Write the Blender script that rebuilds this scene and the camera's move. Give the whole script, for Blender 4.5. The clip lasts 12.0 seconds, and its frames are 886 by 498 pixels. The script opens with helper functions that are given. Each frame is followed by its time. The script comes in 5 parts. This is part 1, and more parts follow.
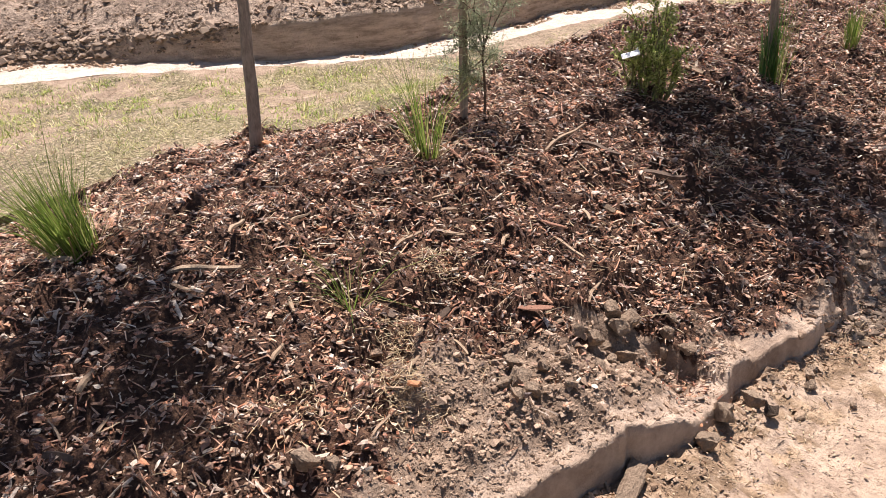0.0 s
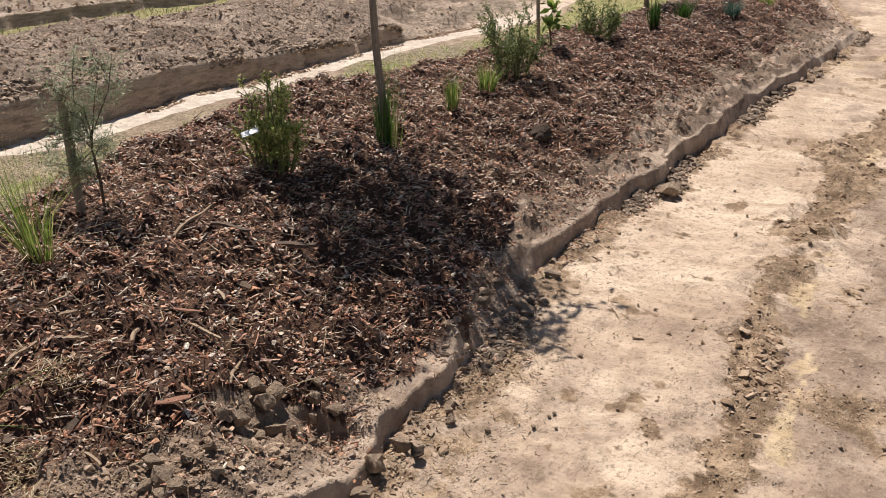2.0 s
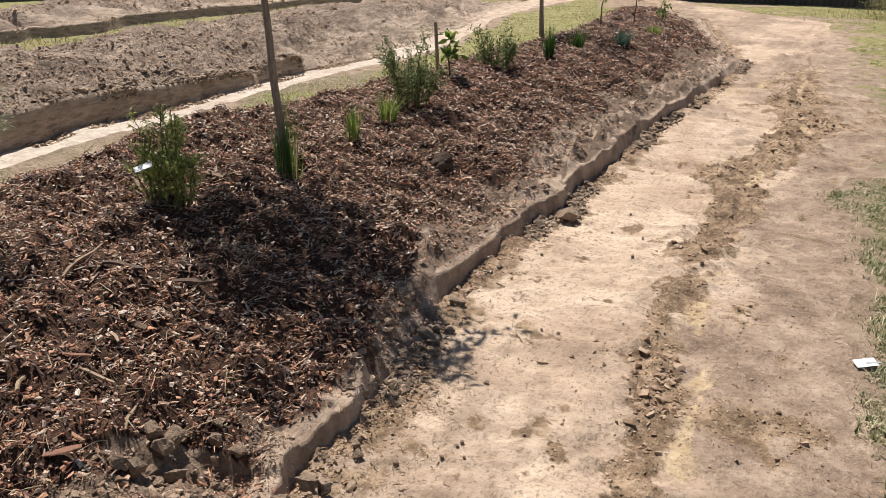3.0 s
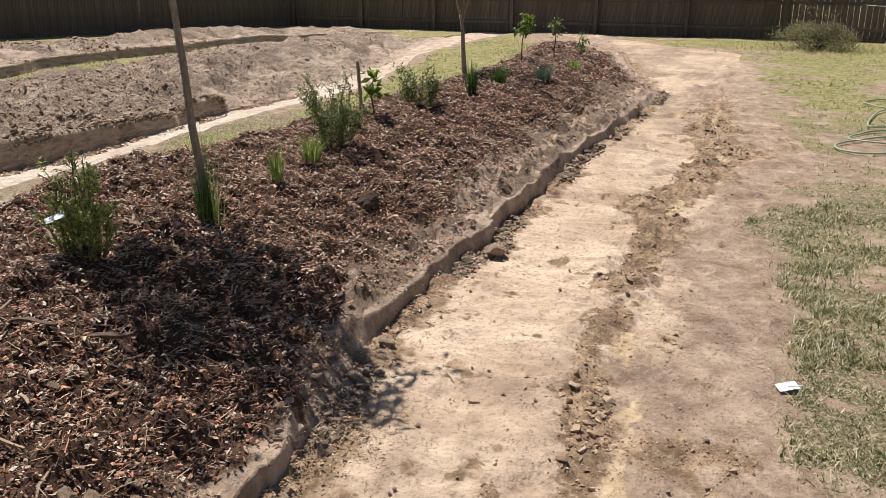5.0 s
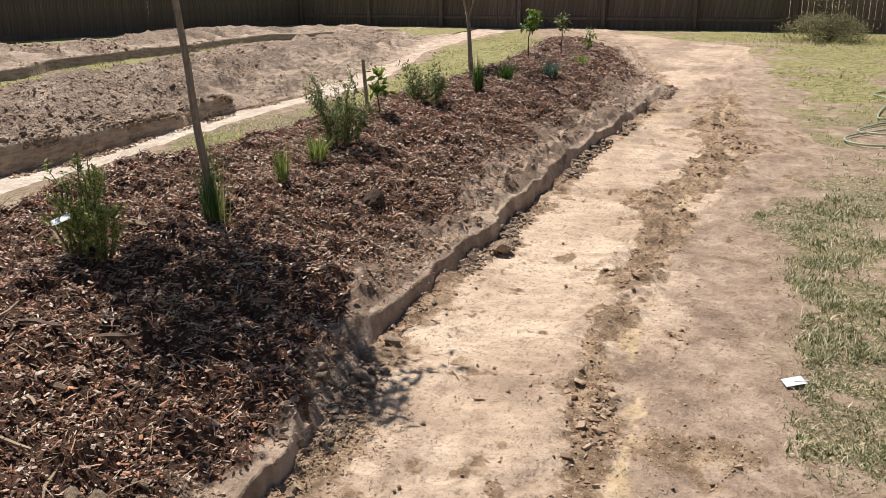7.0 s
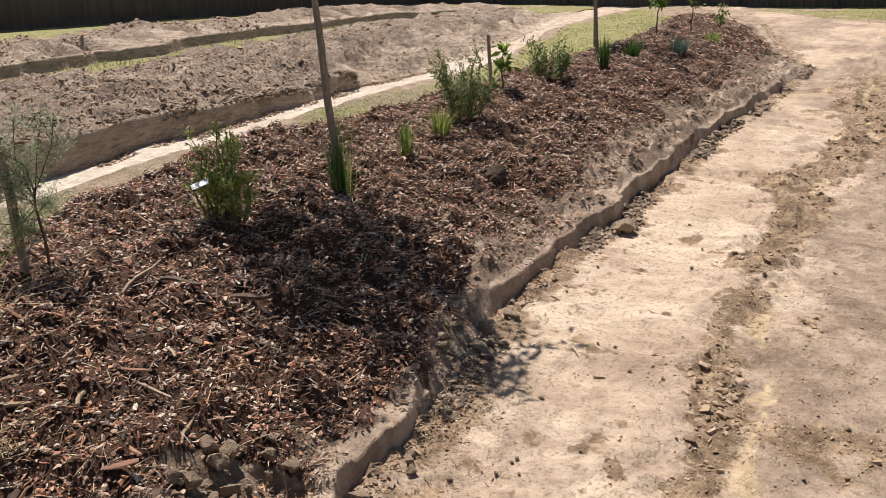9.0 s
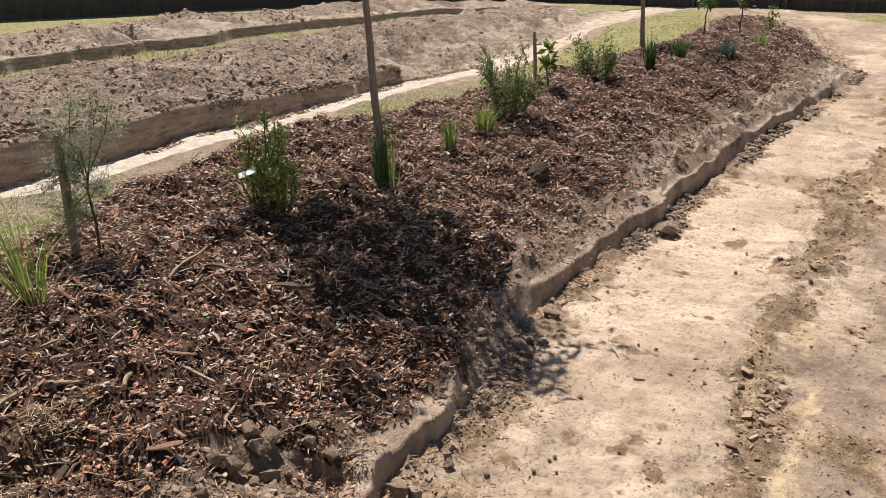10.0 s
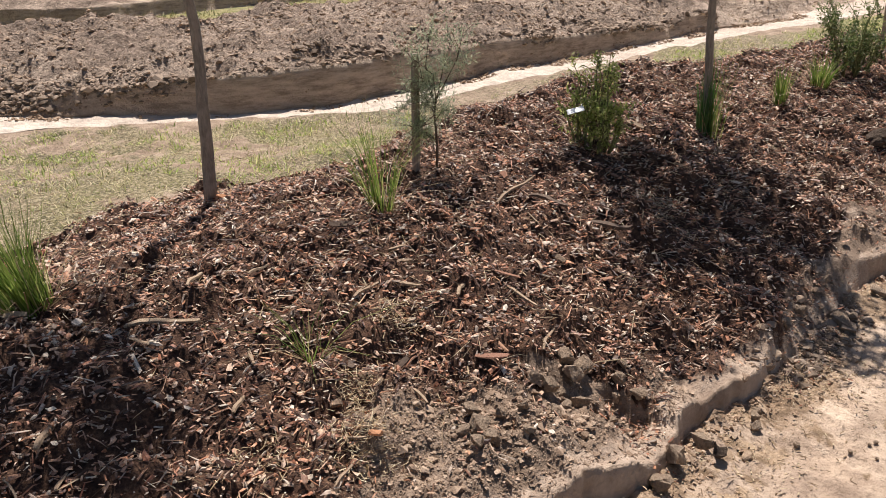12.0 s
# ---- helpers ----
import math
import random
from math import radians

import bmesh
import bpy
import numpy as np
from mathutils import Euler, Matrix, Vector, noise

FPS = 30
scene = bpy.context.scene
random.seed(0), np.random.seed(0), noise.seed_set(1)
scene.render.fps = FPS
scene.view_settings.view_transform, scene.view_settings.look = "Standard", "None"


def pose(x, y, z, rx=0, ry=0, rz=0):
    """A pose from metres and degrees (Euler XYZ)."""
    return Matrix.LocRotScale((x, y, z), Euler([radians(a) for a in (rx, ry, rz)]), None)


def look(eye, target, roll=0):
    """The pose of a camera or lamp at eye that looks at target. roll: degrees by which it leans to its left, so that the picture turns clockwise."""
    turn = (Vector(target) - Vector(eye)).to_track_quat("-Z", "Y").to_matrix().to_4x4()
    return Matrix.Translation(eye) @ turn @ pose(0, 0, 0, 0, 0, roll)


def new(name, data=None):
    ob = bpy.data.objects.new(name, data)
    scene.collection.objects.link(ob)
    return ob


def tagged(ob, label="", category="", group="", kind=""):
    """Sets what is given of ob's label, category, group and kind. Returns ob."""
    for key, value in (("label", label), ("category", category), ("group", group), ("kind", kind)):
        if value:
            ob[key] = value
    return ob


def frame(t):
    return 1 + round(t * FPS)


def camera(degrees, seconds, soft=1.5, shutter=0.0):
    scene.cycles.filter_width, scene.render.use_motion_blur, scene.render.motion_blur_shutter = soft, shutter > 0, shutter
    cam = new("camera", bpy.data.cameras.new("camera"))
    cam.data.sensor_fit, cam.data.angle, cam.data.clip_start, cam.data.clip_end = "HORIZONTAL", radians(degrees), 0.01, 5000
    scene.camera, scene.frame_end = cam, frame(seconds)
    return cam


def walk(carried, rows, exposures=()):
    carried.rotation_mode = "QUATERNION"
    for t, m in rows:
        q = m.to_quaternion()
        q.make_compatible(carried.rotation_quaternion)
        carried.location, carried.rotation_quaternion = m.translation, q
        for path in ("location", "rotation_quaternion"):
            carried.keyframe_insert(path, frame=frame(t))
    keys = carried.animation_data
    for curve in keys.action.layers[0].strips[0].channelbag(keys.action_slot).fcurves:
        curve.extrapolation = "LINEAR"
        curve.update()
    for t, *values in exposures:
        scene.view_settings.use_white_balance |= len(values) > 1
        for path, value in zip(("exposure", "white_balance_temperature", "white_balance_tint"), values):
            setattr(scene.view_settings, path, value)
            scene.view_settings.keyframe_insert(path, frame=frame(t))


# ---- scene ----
cam = camera(56.0, 12.0, soft=0.6)
PATH = [
    (0, (-2.269, -1.377, 1.620), (-1.290, 0.110, 0.710), -1.2),
    (0.5, (-2.251, -1.445, 1.628), (-1.114, -0.041, 0.770), -1.3),
    (1, (-2.217, -1.476, 1.627), (-0.899, -0.221, 0.798), -0.7),
    (1.5, (-2.191, -1.497, 1.631), (-0.754, -0.361, 0.829), -0.5),
    (2, (-2.167, -1.517, 1.643), (-0.615, -0.513, 0.880), -0.1),
    (2.5, (-2.157, -1.529, 1.651), (-0.523, -0.632, 0.926), 0.4),
    (3, (-2.149, -1.532, 1.654), (-0.467, -0.706, 0.952), 0.6),
    (3.5, (-2.144, -1.541, 1.666), (-0.428, -0.772, 0.986), 0.6),
    (3.7, (-2.133, -1.541, 1.654), (-0.403, -0.790, 0.988), 0.3),
    (5.5, (-2.101, -1.549, 1.678), (-0.328, -0.864, 1.055), 0.1),
    (6, (-2.092, -1.563, 1.674), (-0.329, -0.867, 1.036), -0.6),
    (6.5, (-2.091, -1.570, 1.678), (-0.331, -0.874, 1.034), -1.0),
    (6.7, (-2.093, -1.574, 1.680), (-0.331, -0.874, 1.041), -0.9),
    (8.3, (-2.121, -1.543, 1.658), (-0.429, -0.694, 1.014), -0.2),
    (8.5, (-2.125, -1.542, 1.654), (-0.455, -0.656, 1.004), -0.6),
    (9, (-2.119, -1.535, 1.645), (-0.492, -0.584, 0.974), -1.4),
    (9.5, (-2.134, -1.529, 1.642), (-0.529, -0.543, 0.968), -0.9),
    (10, (-2.140, -1.511, 1.640), (-0.559, -0.489, 0.963), -0.4),
    (10.5, (-2.149, -1.498, 1.634), (-0.615, -0.413, 0.946), -0.4),
    (11, (-2.162, -1.494, 1.633), (-0.714, -0.314, 0.918), -0.5),
    (11.5, (-2.222, -1.442, 1.626), (-0.931, -0.116, 0.870), 0.0),
    (12, (-2.333, -1.400, 1.646), (-1.215, 0.052, 0.845), 0.0),
]
walk(cam, [(t, look(eye, target, roll)) for t, eye, target, roll in PATH], [(0, 0.80, 6500, 20), (0.5, 0.64, 6450, 19), (1, 0.45, 6430, 17), (2, 0.21, 6420, 13), (3, 0.20, 6400, 12),
                                                                           (10, 0.25, 6400, 12), (11, 0.23, 6400, 14), (11.5, 0.27, 6400, 15), (12, 0.41, 6400, 15)])

# ---- world and sun ----
SUN_AZ, SUN_EL = (0.578, 0.816), radians(63)
world = bpy.data.worlds.new("sky")
scene.world = world
world.use_nodes = True
wn = world.node_tree.nodes
sky = wn.new("ShaderNodeTexSky")
sky.sky_type = "NISHITA"
sky.sun_disc = False
sky.sun_elevation = SUN_EL
sky.sun_rotation = math.atan2(SUN_AZ[0], SUN_AZ[1])
world.node_tree.links.new(sky.outputs[0], wn["Background"].inputs[0])
wn["Background"].inputs[1].default_value = 0.05
sun_data = bpy.data.lights.new("sun", "SUN")
sun_data.energy, sun_data.angle, sun_data.color = 5.0, radians(0.53), (1.0, 0.94, 0.86)
sun = new("sun", sun_data)
azl = math.hypot(*SUN_AZ)
sun_dir = Vector((SUN_AZ[0] / azl * math.cos(SUN_EL), SUN_AZ[1] / azl * math.cos(SUN_EL), math.sin(SUN_EL)))
sun.matrix_world = look(sun_dir * 30, (0, 0, 0))


# ---- materials ----
class Nodes:
    """A node material under construction."""

    def __init__(self, name):
        self.mat = bpy.data.materials.new(name)
        self.mat.use_nodes = True
        self.t = self.mat.node_tree
        self.bsdf = self.t.nodes["Principled BSDF"]
        self.bsdf.inputs["Roughness"].default_value = 0.9
        self.bsdf.inputs["Specular IOR Level"].default_value = 0.3
        self.co = self.t.nodes.new("ShaderNodeNewGeometry").outputs["Position"]

    def put(self, value, socket):
        if isinstance(value, bpy.types.NodeSocket):
            self.t.links.new(value, socket)
        else:
            socket.default_value = value

    def noise(self, scale, detail=4, rough=0.6, co=None, distort=0.0):
        n = self.t.nodes.new("ShaderNodeTexNoise")
        self.put(co or self.co, n.inputs["Vector"])
        n.inputs["Scale"].default_value, n.inputs["Detail"].default_value = scale, detail
        n.inputs["Roughness"].default_value, n.inputs["Distortion"].default_value = rough, distort
        return n.outputs[0]

    def voronoi(self, scale, feature="F1"):
        n = self.t.nodes.new("ShaderNodeTexVoronoi")
        n.feature = feature
        self.put(self.co, n.inputs["Vector"])
        n.inputs["Scale"].default_value = scale
        return n.outputs["Distance"]

    def stretch(self, sx, sy, sz, co=None):
        n = self.t.nodes.new("ShaderNodeMapping")
        self.put(co or self.co, n.inputs["Vector"])
        n.inputs["Scale"].default_value = (sx, sy, sz)
        return n.outputs[0]

    def object_co(self):
        return self.t.nodes.new("ShaderNodeTexCoord").outputs["Object"]

    def ramp(self, fac, *stops):
        n = self.t.nodes.new("ShaderNodeValToRGB")
        self.put(fac, n.inputs[0])
        e = n.color_ramp.elements
        while len(e) < len(stops):
            e.new(0.5)
        for el, (p, c) in zip(e, stops):
            el.position = p
            el.color = (*c, 1) if isinstance(c, tuple) else (c, c, c, 1)
        return n.outputs[0]

    def mix(self, fac, a, b, how="MIX"):
        n = self.t.nodes.new("ShaderNodeMix")
        n.data_type, n.blend_type = "RGBA", how
        self.put(fac, n.inputs[0])
        for v, s in ((a, n.inputs[6]), (b, n.inputs[7])):
            self.put((*v, 1) if isinstance(v, tuple) else v, s)
        return n.outputs[2]

    def math(self, how, a, b=0.0):
        n = self.t.nodes.new("ShaderNodeMath")
        n.operation = how
        self.put(a, n.inputs[0])
        self.put(b, n.inputs[1])
        return n.outputs[0]

    def attr(self, name):
        n = self.t.nodes.new("ShaderNodeAttribute")
        n.attribute_name = name
        return n.outputs["Fac"]

    def edge(self, name, scale=14, amount=1.1, lo=0.35, hi=0.65):
        """An attribute's mask with a ragged border."""
        v = self.math("MULTIPLY", self.math("SUBTRACT", self.noise(scale, 8, 0.72), 0.5), amount)
        return self.ramp(self.math("ADD", self.attr(name), v), (lo, 0.0), (hi, 1.0))

    def island(self):
        return self.t.nodes.new("ShaderNodeNewGeometry").outputs["Random Per Island"]

    def rand(self):
        return self.t.nodes.new("ShaderNodeObjectInfo").outputs["Random"]

    def done(self, color, rough=None, height=None, bump=0.3, dist=0.01):
        self.put((*color, 1) if isinstance(color, tuple) else color, self.bsdf.inputs["Base Color"])
        if rough is not None:
            self.put(rough, self.bsdf.inputs["Roughness"])
        if height is not None:
            b = self.t.nodes.new("ShaderNodeBump")
            b.inputs["Strength"].default_value, b.inputs["Distance"].default_value = bump, dist
            self.put(height, b.inputs["Height"])
            self.t.links.new(b.outputs[0], self.bsdf.inputs["Normal"])
        return self.mat


def rough_height(n, *layers):
    """A sum of noise layers (scale, weight) for the bump of broken ground."""
    h = None
    for scale, weight in layers:
        v = n.math("MULTIPLY", n.noise(scale, 6, 0.68), weight)
        h = v if h is None else n.math("ADD", h, v)
    return h


def soil_material(name, dark, mid, light, scale=1.0, speck=0.6, relief=0.035, cut=""):
    n = Nodes(name)
    c = n.ramp(n.noise(1.3 * scale, 5), (0.3, dark), (0.5, mid), (0.7, light))
    c = n.mix(n.ramp(n.noise(9 * scale, 6, 0.75), (0.4, 0.65), (0.56, 0.0)), c, tuple(v * 0.8 for v in dark))
    c = n.mix(n.ramp(n.noise(34 * scale, 6, 0.75), (0.5, 0.0), (0.64, speck)), c, tuple(v * 0.5 for v in dark))
    c = n.mix(n.ramp(n.noise(26 * scale, 6, 0.75), (0.54, 0.0), (0.68, speck)), c, tuple(min(v * 1.2, 0.8) for v in light))
    if cut:
        face = n.ramp(n.noise(5, 6, 0.7, n.stretch(1, 1, 5)), (0.36, (0.34, 0.255, 0.185)), (0.5, (0.57, 0.44, 0.33)), (0.65, (0.72, 0.575, 0.44)))
        c = n.mix(n.attr(cut), c, face)
    return n.done(c, 0.95, rough_height(n, (8 * scale, 1.0), (26 * scale, 0.6), (80 * scale, 0.3)), 1.0, relief)


def path_material():
    """Scraped pale clay with damp brown crumbs along the ridge and ochre streaks."""
    n = Nodes("scraped_clay")
    big = n.noise(1.1, 6, 0.65, distort=0.8)
    streak = n.noise(5.0, 8, 0.72, n.stretch(1.0, 0.22, 1.0))
    c = n.ramp(big, (0.34, (0.41, 0.293, 0.203)), (0.47, (0.575, 0.435, 0.312)), (0.62, (0.72, 0.565, 0.415)))
    c = n.mix(n.ramp(streak, (0.48, 0.0), (0.60, 0.7)), c, (0.44, 0.32, 0.225))
    c = n.mix(n.ramp(n.noise(11, 7, 0.75), (0.36, 0.5), (0.48, 0.0)), c, (0.36, 0.26, 0.175))
    soil = n.ramp(n.noise(7, 7, 0.75), (0.38, (0.15, 0.098, 0.058)), (0.5, (0.30, 0.208, 0.128)), (0.62, (0.48, 0.35, 0.228)))
    brown = n.ramp(n.noise(3.5, 8, 0.75), (0.36, (0.22, 0.155, 0.108)), (0.5, (0.355, 0.26, 0.187)), (0.64, (0.505, 0.386, 0.284)))
    c = n.mix(n.edge("brown", 6, 1.3, 0.4, 0.9), c, brown)
    ochre = n.ramp(n.noise(9, 6, 0.7), (0.35, (0.42, 0.305, 0.175)), (0.65, (0.66, 0.51, 0.325)))
    c = n.mix(n.edge("soil", 13, 1.9, 0.35, 0.75), c, soil)
    c = n.mix(n.edge("ochre", 12, 1.4, 0.4, 0.8), c, ochre)
    c = n.mix(n.ramp(n.noise(42, 6, 0.75), (0.53, 0.0), (0.62, 0.6)), c, (0.16, 0.11, 0.072))
    c = n.mix(n.ramp(n.noise(30, 6, 0.75), (0.56, 0.0), (0.68, 0.5)), c, (0.62, 0.49, 0.36))
    return n.done(c, 0.93, rough_height(n, (7, 0.8), (22, 0.7), (60, 0.5)), 1.0, 0.018)


def ground_grass_material():
    """Thin lawn: bare earth and straw between the blades."""
    n = Nodes("thin_lawn")
    c = n.ramp(n.noise(2.0, 7, 0.75), (0.36, (0.36, 0.27, 0.18)), (0.5, (0.24, 0.19, 0.115)), (0.62, (0.13, 0.115, 0.058)))
    c = n.mix(n.ramp(n.noise(0.45, 3), (0.45, 0.0), (0.65, 0.6)), c, (0.30, 0.275, 0.095))
    c = n.mix(n.ramp(n.noise(44, 7, 0.8), (0.49, 0.0), (0.58, 0.85)), c, (0.60, 0.50, 0.33))
    c = n.mix(n.ramp(n.noise(52, 7, 0.8), (0.49, 0.0), (0.58, 0.9)), c, (0.06, 0.052, 0.028))
    lush = n.ramp(n.noise(7, 7, 0.75), (0.38, (0.42, 0.335, 0.20)), (0.48, (0.33, 0.295, 0.12)), (0.6, (0.18, 0.19, 0.065)))
    c = n.mix(n.edge("lush", 5, 1.2, 0.2, 0.8), c, lush)
    earth = n.ramp(n.noise(4.5, 8, 0.75), (0.34, (0.20, 0.14, 0.095)), (0.5, (0.36, 0.265, 0.185)), (0.66, (0.52, 0.40, 0.29)))
    c = n.mix(n.edge("bare", 18, 1.4, 0.3, 0.6), c, earth)
    return n.done(c, 0.95, rough_height(n, (14, 0.8), (45, 0.7)), 1.0, 0.03)


def chips_material():
    """Shredded bark: rust, tan, grey and near-black pieces, each its own tone."""
    n = Nodes("bark_chips")
    r = n.island()
    c = n.ramp(r, (0.0, (0.034, 0.018, 0.013)), (0.22, (0.12, 0.048, 0.029)), (0.34, (0.47, 0.195, 0.106)), (0.52, (0.70, 0.36, 0.197)),
               (0.62, (0.24, 0.12, 0.078)), (0.75, (0.78, 0.50, 0.32)), (0.86, (0.58, 0.455, 0.35)), (1.0, (0.94, 0.81, 0.63)))
    n.bsdf.inputs["Specular IOR Level"].default_value = 0.42
    grain = n.noise(95, 5, 0.75)
    c = n.mix(n.ramp(grain, (0.46, 0.0), (0.62, 0.6)), c, (0.045, 0.026, 0.018))
    c = n.mix(n.attr("dust"), c, (0.44, 0.335, 0.24))
    return n.done(c, n.ramp(n.noise(400, 2), (0.3, 0.34), (0.7, 0.6)), grain, 0.6, 0.004)


def straw_material(name, dark, mid, light):
    n = Nodes(name)
    c = n.ramp(n.island(), (0.0, dark), (0.5, mid), (1.0, light))
    return n.done(c, 0.6)


def blade_material(name, *stops, through_light=0.5):
    n = Nodes(name)
    c = n.ramp(n.island(), *stops)
    n.bsdf.inputs["Specular IOR Level"].default_value = 0.4
    tr = n.t.nodes.new("ShaderNodeBsdfTranslucent")
    n.put(c, tr.inputs[0])
    m = n.t.nodes.new("ShaderNodeMixShader")
    m.inputs[0].default_value = through_light
    n.done(c, 0.5)
    n.t.links.new(n.bsdf.outputs[0], m.inputs[1])
    n.t.links.new(tr.outputs[0], m.inputs[2])
    n.t.links.new(m.outputs[0], n.t.nodes["Material Output"].inputs[0])
    return n.mat


def wood_material(name, dark, light, scale=1.0, rough=0.8):
    n = Nodes(name)
    oc = n.object_co()
    g = n.noise(12 * scale, 6, 0.65, n.stretch(6, 6, 0.5, oc))
    c = n.ramp(g, (0.3, dark), (0.7, light))
    c = n.mix(n.math("MULTIPLY", n.rand(), 0.5), c, dark)
    c = n.mix(n.ramp(n.noise(3 * scale, 5, 0.6, oc), (0.5, 0.0), (0.75, 0.5)), c, tuple(v * 0.6 for v in dark))
    return n.done(c, rough, g, 0.4, 0.004)


def bark_material(name, dark, light):
    n = Nodes(name)
    g = n.noise(30, 6, 0.7, n.stretch(3, 3, 0.7))
    c = n.ramp(g, (0.3, dark), (0.7, light))
    c = n.mix(n.ramp(n.noise(9, 4), (0.5, 0.0), (0.7, 0.5)), c, tuple(v * 1.3 for v in light))
    return n.done(c, 0.85, g, 0.6, 0.004)


def stone_material(name, dark, light):
    n = Nodes(name)
    g = n.noise(60, 7, 0.7)
    c = n.ramp(g, (0.3, dark), (0.7, light))
    c = n.mix(n.math("MULTIPLY", n.rand(), 0.45), c, dark)
    return n.done(c, 0.95, n.noise(70, 8, 0.75), 1.0, 0.02)


def plain_material(name, color, rough=0.6, wear=0.85):
    n = Nodes(name)
    c = n.mix(n.ramp(n.noise(25, 5), (0.4, 0.0), (0.7, 0.5)), color, tuple(v * wear for v in color))
    return n.done(c, rough)


M_PATH = path_material()
M_TRENCH = soil_material("pale_clay_floor", (0.57, 0.46, 0.36), (0.73, 0.62, 0.50), (0.80, 0.70, 0.58), 0.8, 0.3, cut="cut")
M_BARE = soil_material("bare_soil", (0.22, 0.16, 0.117), (0.46, 0.348, 0.258), (0.64, 0.50, 0.378), 0.9, 0.85, 0.07, "cut")
M_LAWN = ground_grass_material()
M_CHIPS = chips_material()
M_STRAW = straw_material("straw", (0.16, 0.10, 0.055), (0.38, 0.27, 0.15), (0.6, 0.49, 0.32))
M_PALESTRAW = straw_material("pale_straw", (0.34, 0.23, 0.12), (0.62, 0.47, 0.28), (0.82, 0.70, 0.47))
M_CLOD = stone_material("soil_clod", (0.24, 0.17, 0.113), (0.56, 0.425, 0.30))
M_DARKCLOD = stone_material("dark_rotted_lump", (0.06, 0.042, 0.03), (0.17, 0.122, 0.085))
M_GRASS = blade_material("lawn_blades", (0.0, (0.86, 0.76, 0.55)), (0.30, (0.64, 0.54, 0.35)), (0.42, (0.34, 0.32, 0.15)), (0.68, (0.16, 0.20, 0.065)), (1.0, (0.06, 0.10, 0.028)), through_light=0.25)
M_STRIPGRASS = blade_material("strip_blades", (0.0, (0.84, 0.73, 0.48)), (0.4, (0.62, 0.54, 0.29)), (0.7, (0.36, 0.37, 0.13)), (1.0, (0.17, 0.22, 0.055)), through_light=0.4)
M_DRYLEAF = blade_material("olive_leaves", (0.0, (0.07, 0.08, 0.034)), (0.5, (0.21, 0.215, 0.09)), (1.0, (0.48, 0.40, 0.25)))
M_FARGRASS = blade_material("far_lawn_blades", (0.0, (0.54, 0.46, 0.27)), (0.4, (0.35, 0.325, 0.135)), (1.0, (0.15, 0.175, 0.06)))
M_TUFT = blade_material("tuft_blades", (0.0, (0.08, 0.14, 0.025)), (0.5, (0.19, 0.28, 0.05)), (0.8, (0.32, 0.38, 0.10)), (1.0, (0.52, 0.46, 0.22)))
M_MIDTUFT = blade_material("mid_tuft_blades", (0.0, (0.05, 0.12, 0.035)), (0.6, (0.11, 0.23, 0.06)), (1.0, (0.22, 0.31, 0.11)))
M_DARKTUFT = blade_material("dark_tuft_blades", (0.0, (0.03, 0.07, 0.015)), (0.7, (0.06, 0.14, 0.025)), (1.0, (0.12, 0.17, 0.05)))
M_BLUETUFT = blade_material("blue_green_blades", (0.0, (0.05, 0.10, 0.075)), (1.0, (0.11, 0.19, 0.14)))
M_LEAF = blade_material("bright_leaves", (0.0, (0.07, 0.13, 0.02)), (0.6, (0.16, 0.26, 0.04)), (1.0, (0.34, 0.40, 0.09)))
M_YELLOWLEAF = blade_material("yellow_green_leaves", (0.0, (0.20, 0.27, 0.06)), (0.5, (0.42, 0.51, 0.14)), (1.0, (0.70, 0.66, 0.30)), through_light=0.6)
M_DARKLEAF = blade_material("dark_leaves", (0.0, (0.022, 0.05, 0.015)), (0.7, (0.05, 0.095, 0.03)), (1.0, (0.10, 0.14, 0.06)))
M_MIXLEAF = blade_material("mixed_leaves", (0.0, (0.06, 0.095, 0.03)), (0.6, (0.17, 0.22, 0.07)), (1.0, (0.42, 0.42, 0.20)))
M_GREYLEAF = blade_material("grey_green_needles", (0.0, (0.26, 0.30, 0.18)), (0.7, (0.42, 0.47, 0.30)), (1.0, (0.58, 0.60, 0.43)), through_light=0.6)
M_BARK = bark_material("young_bark", (0.17, 0.138, 0.105), (0.40, 0.335, 0.27))
M_TWIG = bark_material("twig_bark", (0.06, 0.04, 0.028), (0.15, 0.105, 0.075))
M_GREENSTEM = bark_material("green_stem", (0.10, 0.10, 0.04), (0.22, 0.22, 0.09))
M_STAKE = wood_material("weathered_stake", (0.24, 0.19, 0.14), (0.46, 0.38, 0.29))
M_FENCE = wood_material("weathered_palings", (0.075, 0.06, 0.048), (0.21, 0.172, 0.14), 0.5)
M_STICK = wood_material("dry_wood", (0.2, 0.13, 0.08), (0.52, 0.4, 0.27), 3.0)
M_ORANGE = wood_material("fresh_orange_wood", (0.42, 0.19, 0.09), (0.62, 0.33, 0.17), 3.0)
M_BARKSLAB = wood_material("bark_slab", (0.16, 0.07, 0.045), (0.48, 0.27, 0.17), 3.0)
M_PALE = wood_material("pale_wood", (0.45, 0.37, 0.30), (0.75, 0.66, 0.56), 3.0)
M_PAPER = plain_material("white_card", (0.82, 0.82, 0.8), 0.5, 0.95)
M_WHITE = plain_material("white_plastic", (0.8, 0.79, 0.75), 0.4, 0.9)
M_HOSE = plain_material("green_rubber", (0.40, 0.46, 0.31), 0.35)
M_BLUE = plain_material("blue_plastic", (0.02, 0.05, 0.3), 0.35)


